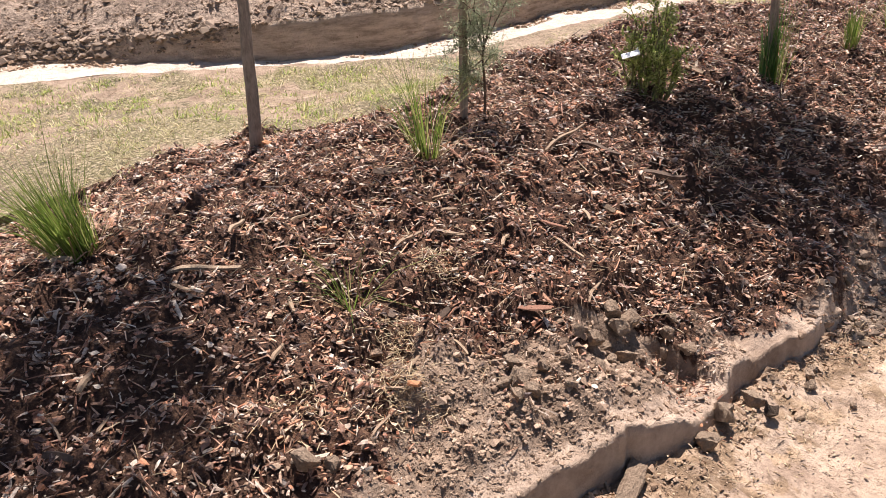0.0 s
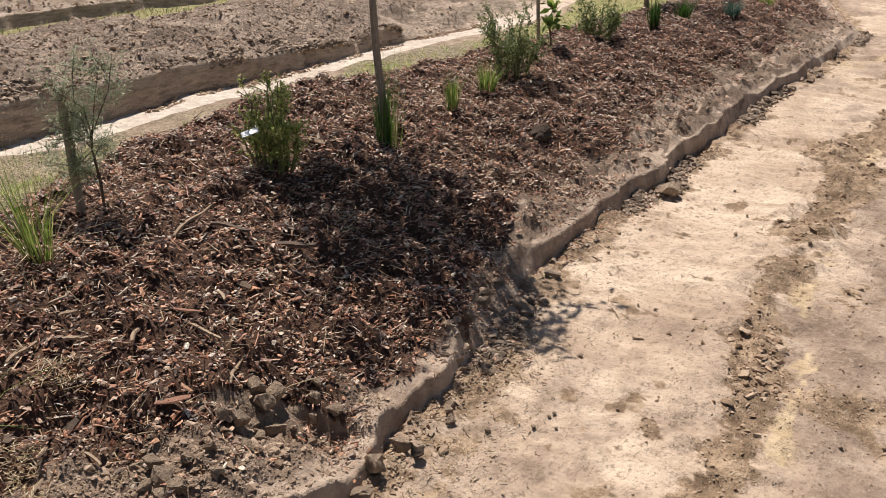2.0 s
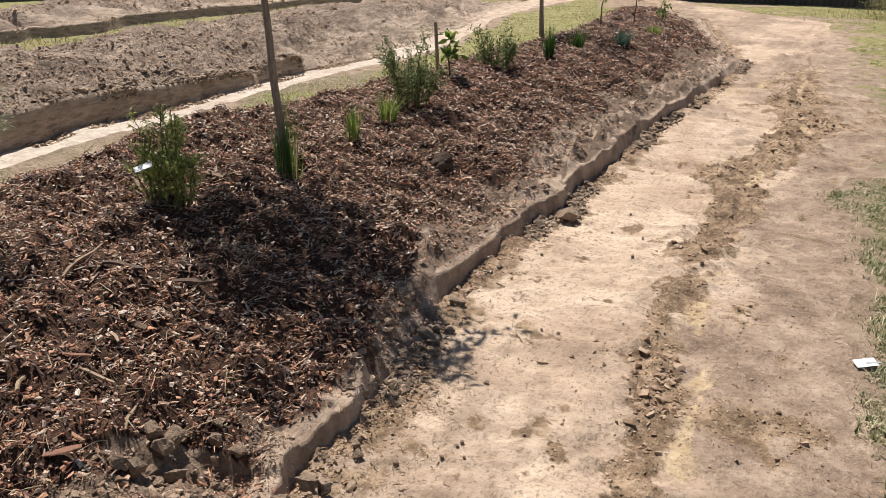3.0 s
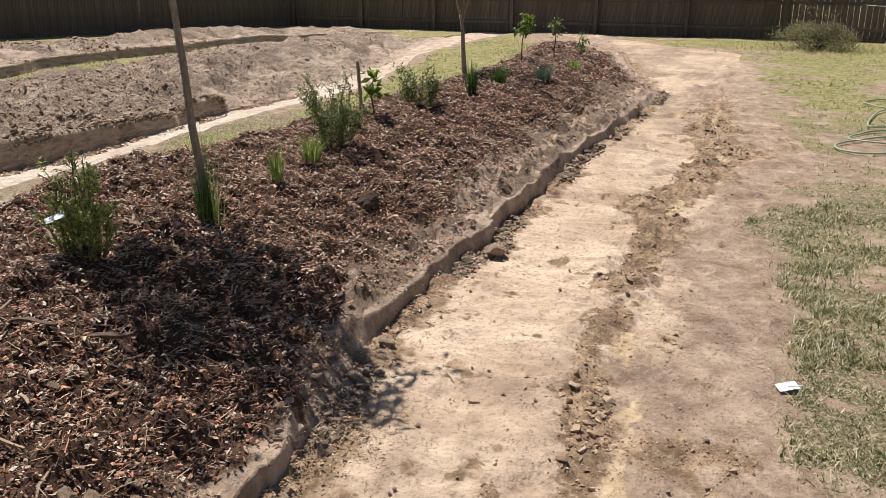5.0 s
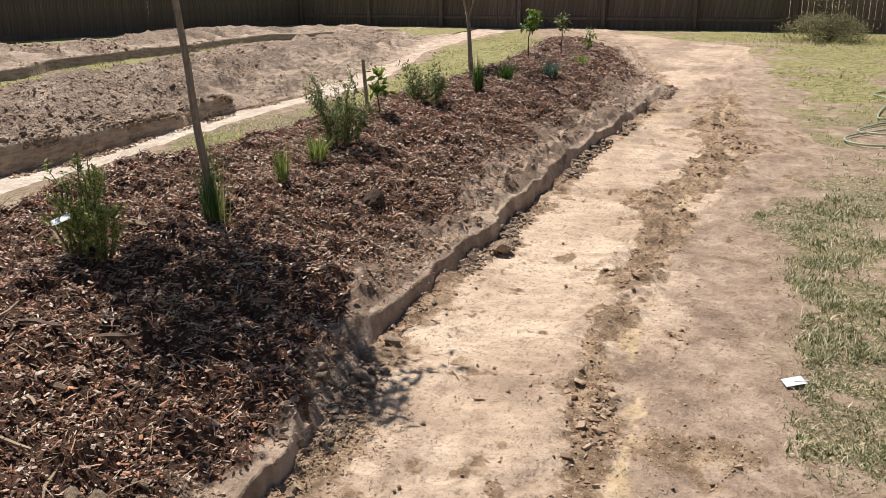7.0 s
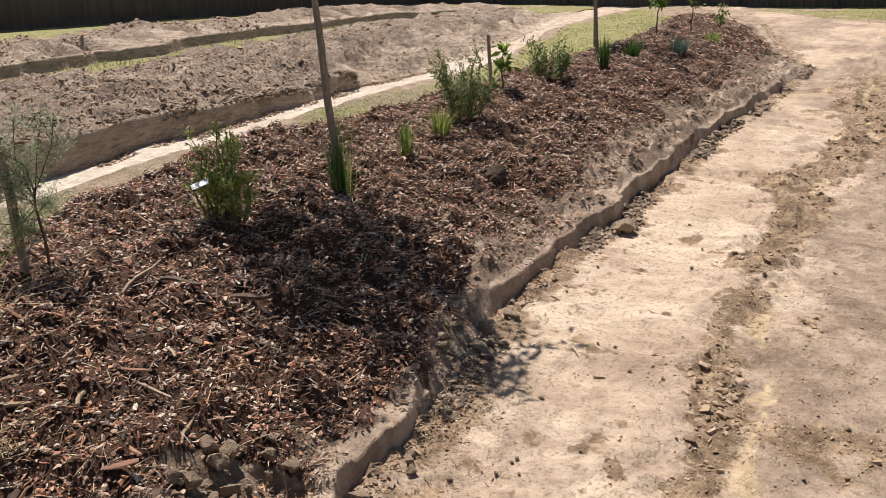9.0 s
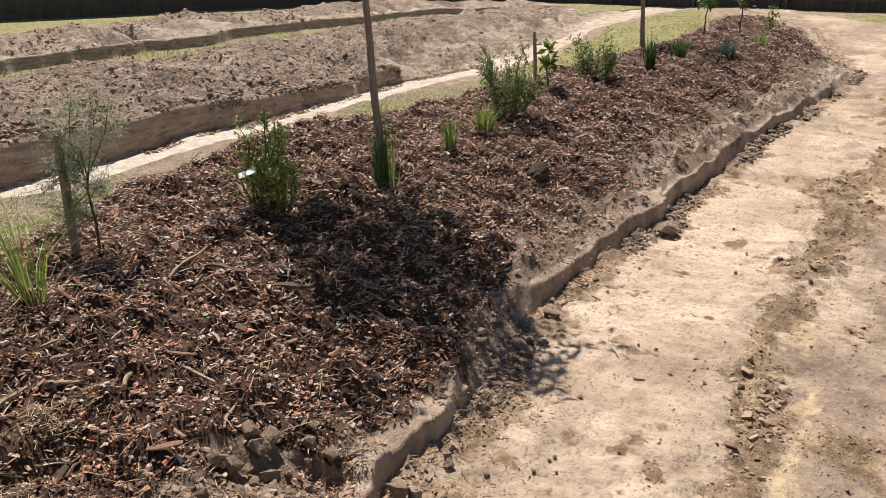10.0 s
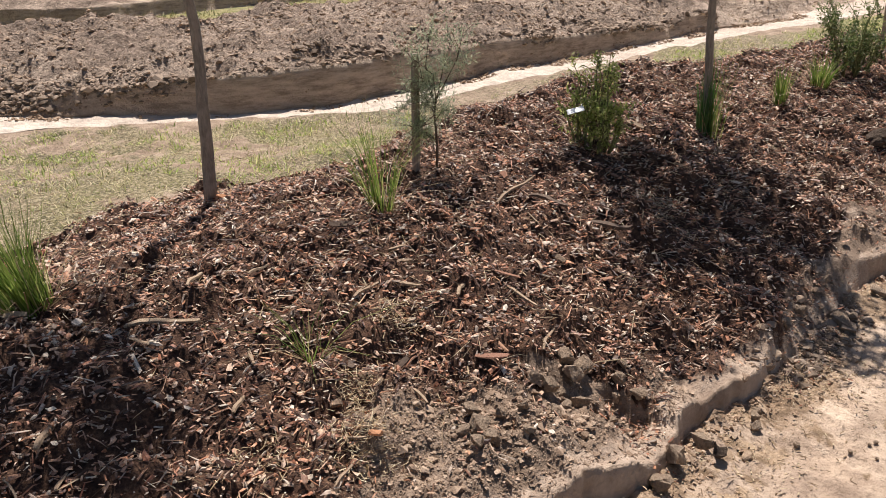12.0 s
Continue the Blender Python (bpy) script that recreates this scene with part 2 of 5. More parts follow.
# ---- mesh helpers ----
def mesh_of(name, verts, faces, mat=None, smooth=False):
    """A mesh from arrays; faces all of one size."""
    verts = np.asarray(verts, dtype=np.float32)
    faces = np.asarray(faces, dtype=np.int32)
    me = bpy.data.meshes.new(name)
    k = faces.shape[1]
    me.vertices.add(len(verts))
    me.vertices.foreach_set("co", verts.ravel())
    me.loops.add(faces.size)
    me.loops.foreach_set("vertex_index", faces.ravel())
    me.polygons.add(len(faces))
    me.polygons.foreach_set("loop_start", np.arange(0, faces.size, k, dtype=np.int32))
    me.polygons.foreach_set("loop_total", np.full(len(faces), k, dtype=np.int32))
    me.polygons.foreach_set("use_smooth", np.full(len(faces), smooth))
    me.update(calc_edges=True)
    me.validate()
    if mat:
        me.materials.append(mat)
    return me


def part(name, data, material=None, parent=None, label=""):
    """Links a mesh (or a bmesh) as one object under a thing or a part."""
    if isinstance(data, bmesh.types.BMesh):
        me = bpy.data.meshes.new(name)
        data.to_mesh(me)
        data.free()
        data = me
    if material and not data.materials:
        data.materials.append(material)
    ob = new(name, data)
    ob.parent = parent
    if label:
        ob["label"] = label
    return ob


def lattice(ix, iy, seed):
    h = (ix * 374761393 + iy * 668265263 + seed * 1442695041) & 0x7FFFFFFF
    h = ((h ^ (h >> 13)) * 1274126177) & 0x7FFFFFFF
    return ((h ^ (h >> 16)) & 0xFFFFF) / 1048575.0


def vnoise(x, y, seed=0):
    x, y = np.asarray(x, float), np.asarray(y, float)
    ix, iy = np.floor(x).astype(np.int64), np.floor(y).astype(np.int64)
    fx, fy = x - ix, y - iy
    fx, fy = fx * fx * (3 - 2 * fx), fy * fy * (3 - 2 * fy)
    a = lattice(ix, iy, seed) * (1 - fx) + lattice(ix + 1, iy, seed) * fx
    b = lattice(ix, iy + 1, seed) * (1 - fx) + lattice(ix + 1, iy + 1, seed) * fx
    return (a * (1 - fy) + b * fy) * 2 - 1


def fbm(x, y, octaves=4, seed=0, gain=0.5):
    total, amp = 0.0, 1.0
    for k in range(octaves):
        total = total + amp * vnoise(x * 2 ** k + 17.3 * k, y * 2 ** k - 9.1 * k, seed + k)
        amp *= gain
    return total


def clods(x, y, seed=0):
    """Rounded cells with creases between them, 0 in a crease and 1 on a crown."""
    x, y = np.asarray(x, float), np.asarray(y, float)
    ix, iy = np.floor(x).astype(np.int64), np.floor(y).astype(np.int64)
    best = np.full(np.broadcast(x, y).shape, 9.0)
    for a in (-1, 0, 1):
        for b in (-1, 0, 1):
            cx, cy = ix + a, iy + b
            d = np.hypot(cx + lattice(cx, cy, seed) - x, cy + lattice(cx, cy, seed + 1) - y)
            best = np.minimum(best, d / (0.55 + 0.6 * lattice(cx, cy, seed + 2)))
    return np.clip(1 - best, -0.2, 1)


def smooth(a, b, x):
    t = np.clip((np.asarray(x, float) - a) / (np.asarray(b) - a), 0, 1)
    return t * t * (3 - 2 * t)


def tube(points, radii, sides=7):
    """Verts and quads of a tapered tube, capped by its last ring drawn to a point."""
    pts = [Vector(p) for p in points]
    vs, fs = [], []
    for i, p in enumerate(pts):
        d = (pts[min(i + 1, len(pts) - 1)] - pts[max(i - 1, 0)]).normalized()
        a = d.orthogonal().normalized()
        if i:
            a = (prev - prev.dot(d) * d).normalized()
        prev = a
        b = d.cross(a)
        for k in range(sides):
            w = 2 * math.pi * k / sides
            vs.append(p + (a * math.cos(w) + b * math.sin(w)) * radii[i])
    n = len(pts)
    for i in range(n - 1):
        for k in range(sides):
            k2 = (k + 1) % sides
            fs.append((i * sides + k, i * sides + k2, (i + 1) * sides + k2, (i + 1) * sides + k))
    top = len(vs)
    vs += [pts[-1] + (pts[-1] - pts[-2]).normalized() * radii[-1] * 0.3, pts[0].copy()]
    for k in range(sides):
        k2 = (k + 1) % sides
        fs.append(((n - 1) * sides + k, (n - 1) * sides + k2, top, top))
        fs.append((k2, k, top + 1, top + 1))
    return [tuple(v) for v in vs], fs


def tubes_mesh(name, list_of_tubes, mat, smooth_faces=True):
    bm = bmesh.new()
    for vs, fs in list_of_tubes:
        bv = [bm.verts.new(v) for v in vs]
        for f in fs:
            f = list(dict.fromkeys(f))
            bm.faces.new([bv[i] for i in f])
    for f in bm.faces:
        f.smooth = smooth_faces
    me = bpy.data.meshes.new(name)
    bm.to_mesh(me)
    bm.free()
    me.materials.append(mat)
    return me


# ---- plan of the plot: x along the mounds, y across them ----
def line(xs, ys):
    xs, ys = np.array(xs, float), np.array(ys, float)
    return lambda x: np.interp(x, xs, ys)


toe_line = line([-14, -5, -2.5, -1.2, -0.7, -0.45, -0.2, 0.08, 0.36, 0.6, 1, 2, 3.4, 5.5, 6.8, 8.1, 9.6, 10.4, 11.4, 11.9, 13.4, 15, 17.1, 17.5, 20, 24],
                [-0.5, -0.3, -0.22, -0.19, -0.2, -0.14, -0.11, -0.10, -0.06, -0.0, 0.08, 0.1, 0.07, 0.1, 0.0, 0.02, -0.06, -0.05, 0.25, 0.36, 0.74, 1.15, 1.7, 1.85, 3.2, 5.2])
back_line = line([-14, -5, -2.5, -2, -1.5, -1, 0, 1, 5, 9, 10.3, 12, 14, 16, 17.2, 17.5, 20, 24],
                 [1.2, 1.5, 1.75, 2.0, 2.2, 2.3, 2.3, 2.45, 2.45, 2.45, 2.55, 2.75, 2.7, 2.25, 1.76, 1.89, 3.24, 5.24])
ridge_line = line([-14, -2, 0.35, 0.8, 1.3, 2.3, 3, 4, 5, 6.5, 8.3, 24], [-1.4, -1.15, -1.07, -1.04, -0.93, -0.92, -0.87, -0.84, -1.0, -1.1, -0.85, -0.5])
lawn_line = line([-14, -3, -1, 0.7, 1.1, 1.7, 3, 4, 5.3, 6.1, 7.5, 9.5, 14.4, 17.8, 20.3, 24],
                 [-2.4, -2.2, -1.95, -1.82, -1.76, -1.67, -1.6, -1.57, -1.82, -2.02, -1.84, -1.48, -1.33, -0.77, 1.42, 4.0])
near2_line = line([-14, -1.66, -0.92, -0.2, 0.5, 1.2, 2.2, 3, 3.9, 4.9, 5.7, 7.4, 9.3, 11.2, 13, 15.2, 19.7, 24],
                  [11, 5.35, 5.18, 4.76, 4.4, 4.02, 4.08, 4.14, 4.2, 4.36, 4.4, 4.45, 4.5, 4.75, 5.2, 5.8, 6.1, 6.0])
toe2_line = line([-14, -1.6, -1, -0.46, 0.26, 1.12, 2.2, 3.1, 4.1, 5.3, 6.5, 7.4, 8.6, 10.7, 13.7, 18, 20, 24],
                 [11.5, 5.9, 5.66, 5.32, 4.82, 4.5, 4.54, 4.66, 4.8, 4.83, 4.95, 4.98, 5.05, 5.3, 5.75, 6.9, 7.2, 7.4])


def wobble(x, seed, size=0.03, freq=1.7):
    return size * fbm(np.asarray(x) * freq, np.zeros_like(x, dtype=float) + seed, 4, seed)


def blocks(x, seed):
    """Noise that holds its value over a spade's width and then jumps."""
    x = np.asarray(x, float)
    i = np.floor(x).astype(np.int64)
    f = smooth(0.86, 1.0, x - i)
    a, b = lattice(i, i * 0, seed), lattice(i + 1, i * 0, seed)
    return (a + (b - a) * f) * 2 - 1


def toe(x):
    x = np.asarray(x, float)
    return toe_line(x) + ((0.014 * blocks(x * 2.1 + 0.4 * np.sin(x * 3), 6) + 0.006 * blocks(x * 7.3 + 0.3 * np.sin(x * 5), 10)) * np.interp(x, [0.8, 1.3], [1, 0.2]) + 0.026 * blocks(x * 1.25 + 0.5 * np.sin(x * 2.3), 16) * smooth(1.2, 1.6, x) + wobble(x, 3, 0.022, 1.1) + (wobble(x, 4, 0.006, 5.0) + wobble(x, 8, 0.003, 14.0)) * np.interp(x, [0.8, 1.3], [1, 0.35]) + 0.06 * smooth(0.45, 0.8, vnoise(x * 2.3, x * 0 + 2.5, 12)) * smooth(0.1, 0.5, x) * smooth(7, 4, x) - 0.02 * smooth(0.2, 0.5, vnoise(x * 5.1, x * 0 + 7.5, 14))) * smooth(16.5, 14, x)


def back(x):
    x = np.asarray(x, float)
    return np.maximum(back_line(x) + wobble(x, 5, 0.07, 1.1) * smooth(16.5, 14, x), toe(x) + 0.02)


def lawn_edge(x):
    return lawn_line(x) + wobble(x, 7, 0.10, 1.6)


def near2(x):
    return near2_line(x) + wobble(x, 9, 0.045, 1.2)


def toe2(x):
    return np.maximum(toe2_line(x) + wobble(x, 11, 0.05, 1.3) + wobble(x, 12, 0.02, 2.2) + wobble(x, 17, 0.012, 6.5), near2(x) + 0.12)


def back2(x):
    return toe2(x) + np.interp(x, [-14, -2, 3, 12, 17, 19.5, 21], [3.4, 3.7, 4.1, 3.9, 2.8, 0.8, 0.1]) + wobble(x, 13, 0.15, 0.6)


def near3(x):
    return back2(x) + 1.65 + wobble(x, 15, 0.15, 0.5) + wobble(x, 16, 0.09, 1.2)


def back3(x):
    return near3(x) + np.interp(x, [-14, 3, 11, 17, 20, 22], [3.2, 3.2, 2.8, 2.2, 1.2, 0.2])


def base(x, y):
    return 0.02 * fbm(x * 0.45, y * 0.45, 3, 21)


def path_z(x, y):
    d = y - ridge_line(x)
    rough = np.exp(-(d / (0.22 + 0.1 * smooth(2, 5, x))) ** 2)
    z = flat_z(x, y) + rough * (0.012 + (0.028 + 0.012 * smooth(1, 4, x)) * fbm(x * 7, y * 7, 3, 23, 0.6))
    z = z + smooth(0.0, 0.15, y - lawn_edge(x)) * ((0.011 + 0.012 * smooth(1.5, 5, x)) * fbm(x * 7, y * 2.2, 4, 25) + 0.007 * fbm(x * 13, y * 9, 3, 27, 0.75))
    scrape = smooth(4.0, 6.5, x) * smooth(13, 11, x) * smooth(0.05, 0.3, toe(x) - y) * smooth(0.0, 0.4, y - lawn_edge(x))
    z = z + scrape * 0.05 * (np.abs(vnoise(x * 1.5 + 0.5 * y, y * 0.5, 28)) - 0.4)
    edge = np.exp(-((y - toe(x)) / 0.13) ** 2)
    return z + edge * (0.012 + 0.018 * fbm(x * 12, y * 12, 3, 29))


def wall_height(x):
    return np.interp(x, [-14, -1.2, -0.6, -0.4, 0.2, 1.2, 3, 7, 10, 11.2, 16], [0.16, 0.15, 0.13, 0.105, 0.11, 0.145, 0.17, 0.15, 0.11, 0.05, 0.02]) + wobble(x, 31, 0.03, 2.3)


crest_line = line([-14, -5, -2.5, -1.2, 0, 1.2, 9, 11.5, 13, 15, 17], [0.22, 0.32, 0.4, 0.46, 0.5, 0.53, 0.59, 0.61, 0.48, 0.24, 0.0])


def notch(x, y):
    """The place where the cut bank has fallen in."""
    n = 0.05 * fbm(x * 5, y * 5, 2, 35)
    lim = 0.23 - 0.55 * (x + 0.62)
    return smooth(-0.80, -0.55, x + n) * smooth(-0.36, -0.40, x + 0.3 * n + 0.35 * (y + 0.1)) * smooth(lim + 0.07, lim - 0.09, y + 0.7 * n)


hard_line = line([-14, 0.1, 0.32, 0.5, 1.0, 1.2, 1.35, 3.2, 3.5, 4.1, 4.4, 5.2, 5.5, 6.6, 6.9, 7.9, 8.2, 8.8, 9.1, 24],
                 [1, 1, 0.7, 0.25, 0.3, 0.8, 1, 1, 1, 1, 0.8, 0.8, 1, 1, 0.95, 0.75, 0.95, 0.95, 0.6, 0.6])


def mound_z(x, y):
    s = y - toe(x)
    w, top = wall_height(x), crest_line(x)
    width = np.maximum(back(x) - toe(x), 0.02)
    hard = np.clip(hard_line(x) + 0.06 * vnoise(x * 2.1, s * 0, 42), 0, 1)
    w = w * (0.75 + 0.25 * hard + (0.16 * blocks(x * 2.3 + 0.3, 44) + 0.08 * blocks(x * 8.7, 48)) * np.interp(x, [0.8, 1.4, 5], [1, 0.5, 0.4]))
    run = 0.018 + 0.17 * (1 - hard)
    up = w * np.clip((s + (0.006 + 0.016 * (1 - hard)) * fbm(x * 6, s * 6, 3, 41)) / run, 0, 1) ** 0.8
    worn = smooth(1.1, 1.5, x) * (0.22 + 0.22 * vnoise(x * 1.1, s * 0, 49))
    up = up * (1 - worn) + worn * w * smooth(0, 0.16, s + 0.03 * fbm(x * 7, s * 7, 3, 50))
    rise = np.clip((s - 0.04) / np.minimum(1.25, 0.6 * width), 0, 1)
    z = up + np.maximum(top - w, 0) * (0.55 * rise + 0.45 * smooth(0, 1, rise))
    end = np.interp(x, [-14, -1, 1, 12, 16.5], [0.26, 0.3, 0.24, 0.2, 0.02])
    begin = np.interp(x, [-1.2, 0, 3, 5], [0.62, 0.82, 0.82, 0.68])
    z = z + 0.09 * np.exp(-((x - 1.5) / 1.2) ** 2 - ((y - 1.95) / 0.35) ** 2)
    drop = smooth(begin, 1.0, s / width)
    z = z * (1 - drop) + end * drop
    z = z * (1 - 0.36 * notch(x, y))
    rel = smooth(0.03, 0.15, s)
    z = z + 0.012 * smooth(0.02, 0.1, s) * smooth(0.6, 0.3, s) * smooth(0.9, 1.4, x) * clods(x * 9, y * 9, 64)
    z = z + rel * (0.028 * fbm(x * 2.2, y * 2.2, 3, 43) + 0.034 * fbm(x * 8, y * 8, 3, 45, 0.6) + 0.010 * fbm(x * 22, y * 22, 2, 46))
    return base(x, y) + z


def strip1_z(x, y):
    """Grass between the mulched mound and the second trench."""
    e = np.interp(x, [-14, -1, 1, 12, 16.5], [0.26, 0.3, 0.24, 0.2, 0.02])
    f = (y - back(x)) / np.maximum(near2(x) - back(x), 0.1)
    return base(x, y) + e * (1 - smooth(0, 0.75, f)) + 0.012 * fbm(x * 5, y * 5, 3, 47)


def trench2_z(x, y):
    return base(x, y) - 0.02 + 0.015 * fbm(x * 3, y * 5, 4, 49)


def mound2_z(x, y):
    s = y - toe2(x)
    width = np.maximum(back2(x) - toe2(x), 0.1)
    w = np.interp(x, [-14, -2.2, -1.2, -0.1, 0.3, 1.1, 2.1, 3.1, 4, 5, 5.5, 5.7, 6, 6.3, 6.9, 7.2, 9, 24], [0.08, 0.08, 0.10, 0.21, 0.28, 0.29, 0.27, 0.25, 0.22, 0.18, 0.16, 0.1, 0.1, 0.19, 0.18, 0.1, 0.06, 0.0]) + wobble(x, 51, 0.012, 1.4) + wobble(x, 52, 0.008, 7)
    steep = np.interp(x, [-14, -1.5, 0, 6.8, 7.4, 24], [0.25, 0.25, 0.05, 0.05, 0.35, 0.5])
    z = w * smooth(0, 1, s / steep) ** 0.8
    top = np.interp(x, [-14, 0, 13, 17.5, 19.5], [0.40, 0.40, 0.38, 0.28, 0.0])
    z = z + np.maximum(top - w, 0) * smooth(0.0, 0.36, s / width)
    z = z * (1 - smooth(0.55, 1.0, s / width))
    rel = smooth(0.02, 0.3, s) * smooth(1.0, 0.9, s / width) * smooth(20, 18, x)
    seam = np.abs(vnoise(x * 1.5 + 1.3 * s, s * 0.25, 53))
    gully = smooth(7.2, 8, x) * np.exp(-((s - 0.55) / 0.6) ** 2) * 0.22 * seam
    return base(x, y) + z + rel * (0.05 * fbm(x * 1.6, y * 1.6, 3, 55) + 0.06 * fbm(x * 4.2, y * 4.2, 2, 57, 0.75) + 0.05 * smooth(16, 8, x) * clods(x * 5, y * 5, 58) * smooth(-0.5, 0.4, fbm(x * 1.1, y * 1.4, 3, 60)) + 0.028 * smooth(7, 3, x) * clods(x * 11, y * 11, 62)) - gully


def mound3_z(x, y):
    s = y - near3(x)
    width = np.maximum(back3(x) - near3(x), 0.1)
    top = np.interp(x, [-14, 0, 11, 17, 20, 22], [0.36, 0.36, 0.36, 0.32, 0.22, 0.0])
    z = top * (0.55 * smooth(0, 0.08, s) + 0.45 * smooth(0.05, 0.4, s / width)) * (1 - smooth(0.55, 1.0, s / width))
    rel = smooth(0.02, 0.3, s) * smooth(1.0, 0.9, s / width) * smooth(22, 20, x)
    return base(x, y) + z + rel * (0.07 * fbm(x * 1.3, y * 1.3, 3, 59) + 0.07 * clods(x * 3.5, y * 3.5, 61) + 0.03 * fbm(x * 4, y * 4, 2, 61, 0.65) - smooth(2, 4, x) * np.exp(-((s - 0.45) / 0.5) ** 2) * 0.4 * vnoise(x * 1.9 + s, s * 0.3, 67) ** 2)


def flat_z(x, y):
    return base(x, y) + 0.012 * fbm(x * 3, y * 3, 3, 63)


def columns(a, b, fine=0.016):
    """Columns along x, closest together where the path of the walk runs by."""
    xs, x = [], a
    while x < b:
        xs.append(x)
        d = max(0.0, -3.2 - x, x - 3.0)
        x += (0.5 * fine if -0.95 < x < -0.15 else fine) + 0.011 * d
    return np.array(xs + [b])


def strip(name, lo, hi, zfun, mat, xs, rows, label, category, attrs=None):
    """A piece of the ground between two lines of the plan, with a short skirt below its rims."""
    lo_y, hi_y = lo(xs), hi(xs)
    r = np.asarray(rows, float)
    X = np.repeat(xs[:, None], len(r), 1)
    Y = lo_y[:, None] + (hi_y - lo_y)[:, None] * r[None, :]
    Z = zfun(X, Y)
    rim = lambda A, d=0.0: np.concatenate([A[:, :1] + d, A[:, :1], A, A[:, -1:], A[:, -1:] + d], 1)
    X, Y, Z = rim(X), rim(Y), rim(Z, -0.12)
    X, Y = np.concatenate([X[:1], X, X[-1:]]), np.concatenate([Y[:1], Y, Y[-1:]])
    Z = np.concatenate([Z[:1] - 0.6, Z, Z[-1:] - 0.6])
    nx, ny = X.shape
    idx = np.arange(nx * ny).reshape(nx, ny)
    quads = np.stack([idx[:-1, :-1], idx[1:, :-1], idx[1:, 1:], idx[:-1, 1:]], -1)
    faces = np.concatenate([quads[:, :1], quads[:, 2:-2], quads[:, -1:]], 1).reshape(-1, 4)
    me = mesh_of(name, np.stack([X, Y, Z], -1).reshape(-1, 3), faces, mat, True)
    for key, fn in (attrs or {}).items():
        at = me.attributes.new(key, "FLOAT", "POINT")
        at.data.foreach_set("value", np.clip(fn(X, Y), 0, 1).astype(np.float32).ravel())
    return tagged(new(name, me), label, category, kind="structure")


def ramped(n, power=1.0):
    return np.linspace(0, 1, n) ** power


def path_soil(x, y):
    d = np.abs(y - ridge_line(x) + np.interp(x, [2, 6], [0, 0.08])) / np.interp(x, [0, 3, 5, 9], [0.12, 0.13, 0.25, 0.28])
    a = smooth(0.2, 0.6, np.exp(-d * d) + 0.46 * fbm(x * 3, y * 4, 6, 71, 0.75) - 0.02)
    p = np.hypot(x - 0.68, (y + 1.43) * 0.8) / 0.15
    a = np.maximum(a, smooth(0.25, 0.6, np.exp(-p * p) + 0.35 * fbm(x * 8, y * 8, 4, 72, 0.7)))
    b = smooth(0.3, 0.75, np.exp(-((y - toe(x)) / 0.19) ** 2) + 0.4 * fbm(x * 6, y * 6, 3, 73))
    return np.maximum(a * smooth(12, 9, x), 0.8 * b)


def path_brown(x, y):
    f = smooth(0.12, -0.25, y - ridge_line(x) + 0.25 * fbm(x * 1.6, y * 1.6, 4, 75, 0.65))
    g = 0.6 * smooth(0.1, 0.7, fbm(x * 0.9, y * 1.6, 5, 76, 0.65))
    near = 0.75 * smooth(0.5, -0.3, x + 0.4 * fbm(x * 1.5, y * 1.5, 4, 82, 0.65) + 0.3 * (y + 0.4))
    far = np.interp(x, [3.5, 6.5, 10.5, 14], [0, 0.6, 0.65, 0.75]) * (1 + 0.9 * fbm(x * 0.9, y * 1.5, 4, 78))
    return np.maximum(np.maximum(f * np.interp(x, [7, 13, 20], [1, 0.8, 0.7]), g), np.maximum(near, far))


def path_ochre(x, y):
    d = (y - ridge_line(x) + 0.12 + 0.08 * vnoise(x * 1.2, y * 0, 77)) / 0.07
    far = 0.55 * smooth(5.5, 8, x) * smooth(13, 11, x) * smooth(0.0, 0.5, fbm(x * 0.9, y * 1.3, 4, 80)) * smooth(-0.9, -0.5, y)
    return np.maximum(0.9 * np.exp(-d * d) * smooth(0.0, 0.35, fbm(x * 2.6, y * 5, 4, 79, 0.65)) * smooth(12, 9, x), far)


def bare_band(x, y):
    """1 on mulch, 0 on the bare bank and at the worn edge."""
    s = y - toe(x)
    lim = np.interp(x, [-6, -2.2, -1.4, -0.6, -0.47, 0.2, 1, 3, 10], [0.08, 0.1, 0.36, 0.31, 0.15, 0.13, 0.20, 0.36, 0.46])
    return smooth(-0.10, 0.12, s - lim + 0.16 * fbm(x * 2.5, y * 2.5, 4, 81))


def lawn_bare(x, y):
    d = lawn_edge(x) - y
    w = np.interp(x, [0, 3, 4.2, 6, 9], [0.06, 0.1, 0.3, 0.7, 0.9])
    gaps = 0.8 * smooth(0.3, 0.6, fbm(x * 3.1, y * 3.1, 4, 149, 0.65)) * smooth(6, 3, x)
    return np.maximum(np.maximum(gaps, smooth(w, -0.5 * w, d + 1.4 * w * fbm(x * 2.3, y * 2.3, 4, 121, 0.6))), 0.75 * smooth(0.25, 0.6, fbm(x * 0.9, y * 0.9, 4, 123)) * smooth(4.5, 1.0, d) * smooth(2.5, 4.5, x))


def strip_bare(x, y):
    d = near2(x) - y
    return np.maximum(smooth(0.24, 0.03, d + 0.2 * fbm(x * 1.7, y * 1.7, 4, 125, 0.6)), np.maximum(0.6 * smooth(0.05, 0.6, fbm(x * 1.6, y * 1.9, 5, 127, 0.65)) * smooth(6, 1, x),
                                  smooth(15.5, 17.0, x) * smooth(1.7, 0.7, y - back(x) + 0.5 * fbm(x * 1.5, y * 1.5, 3, 133))))


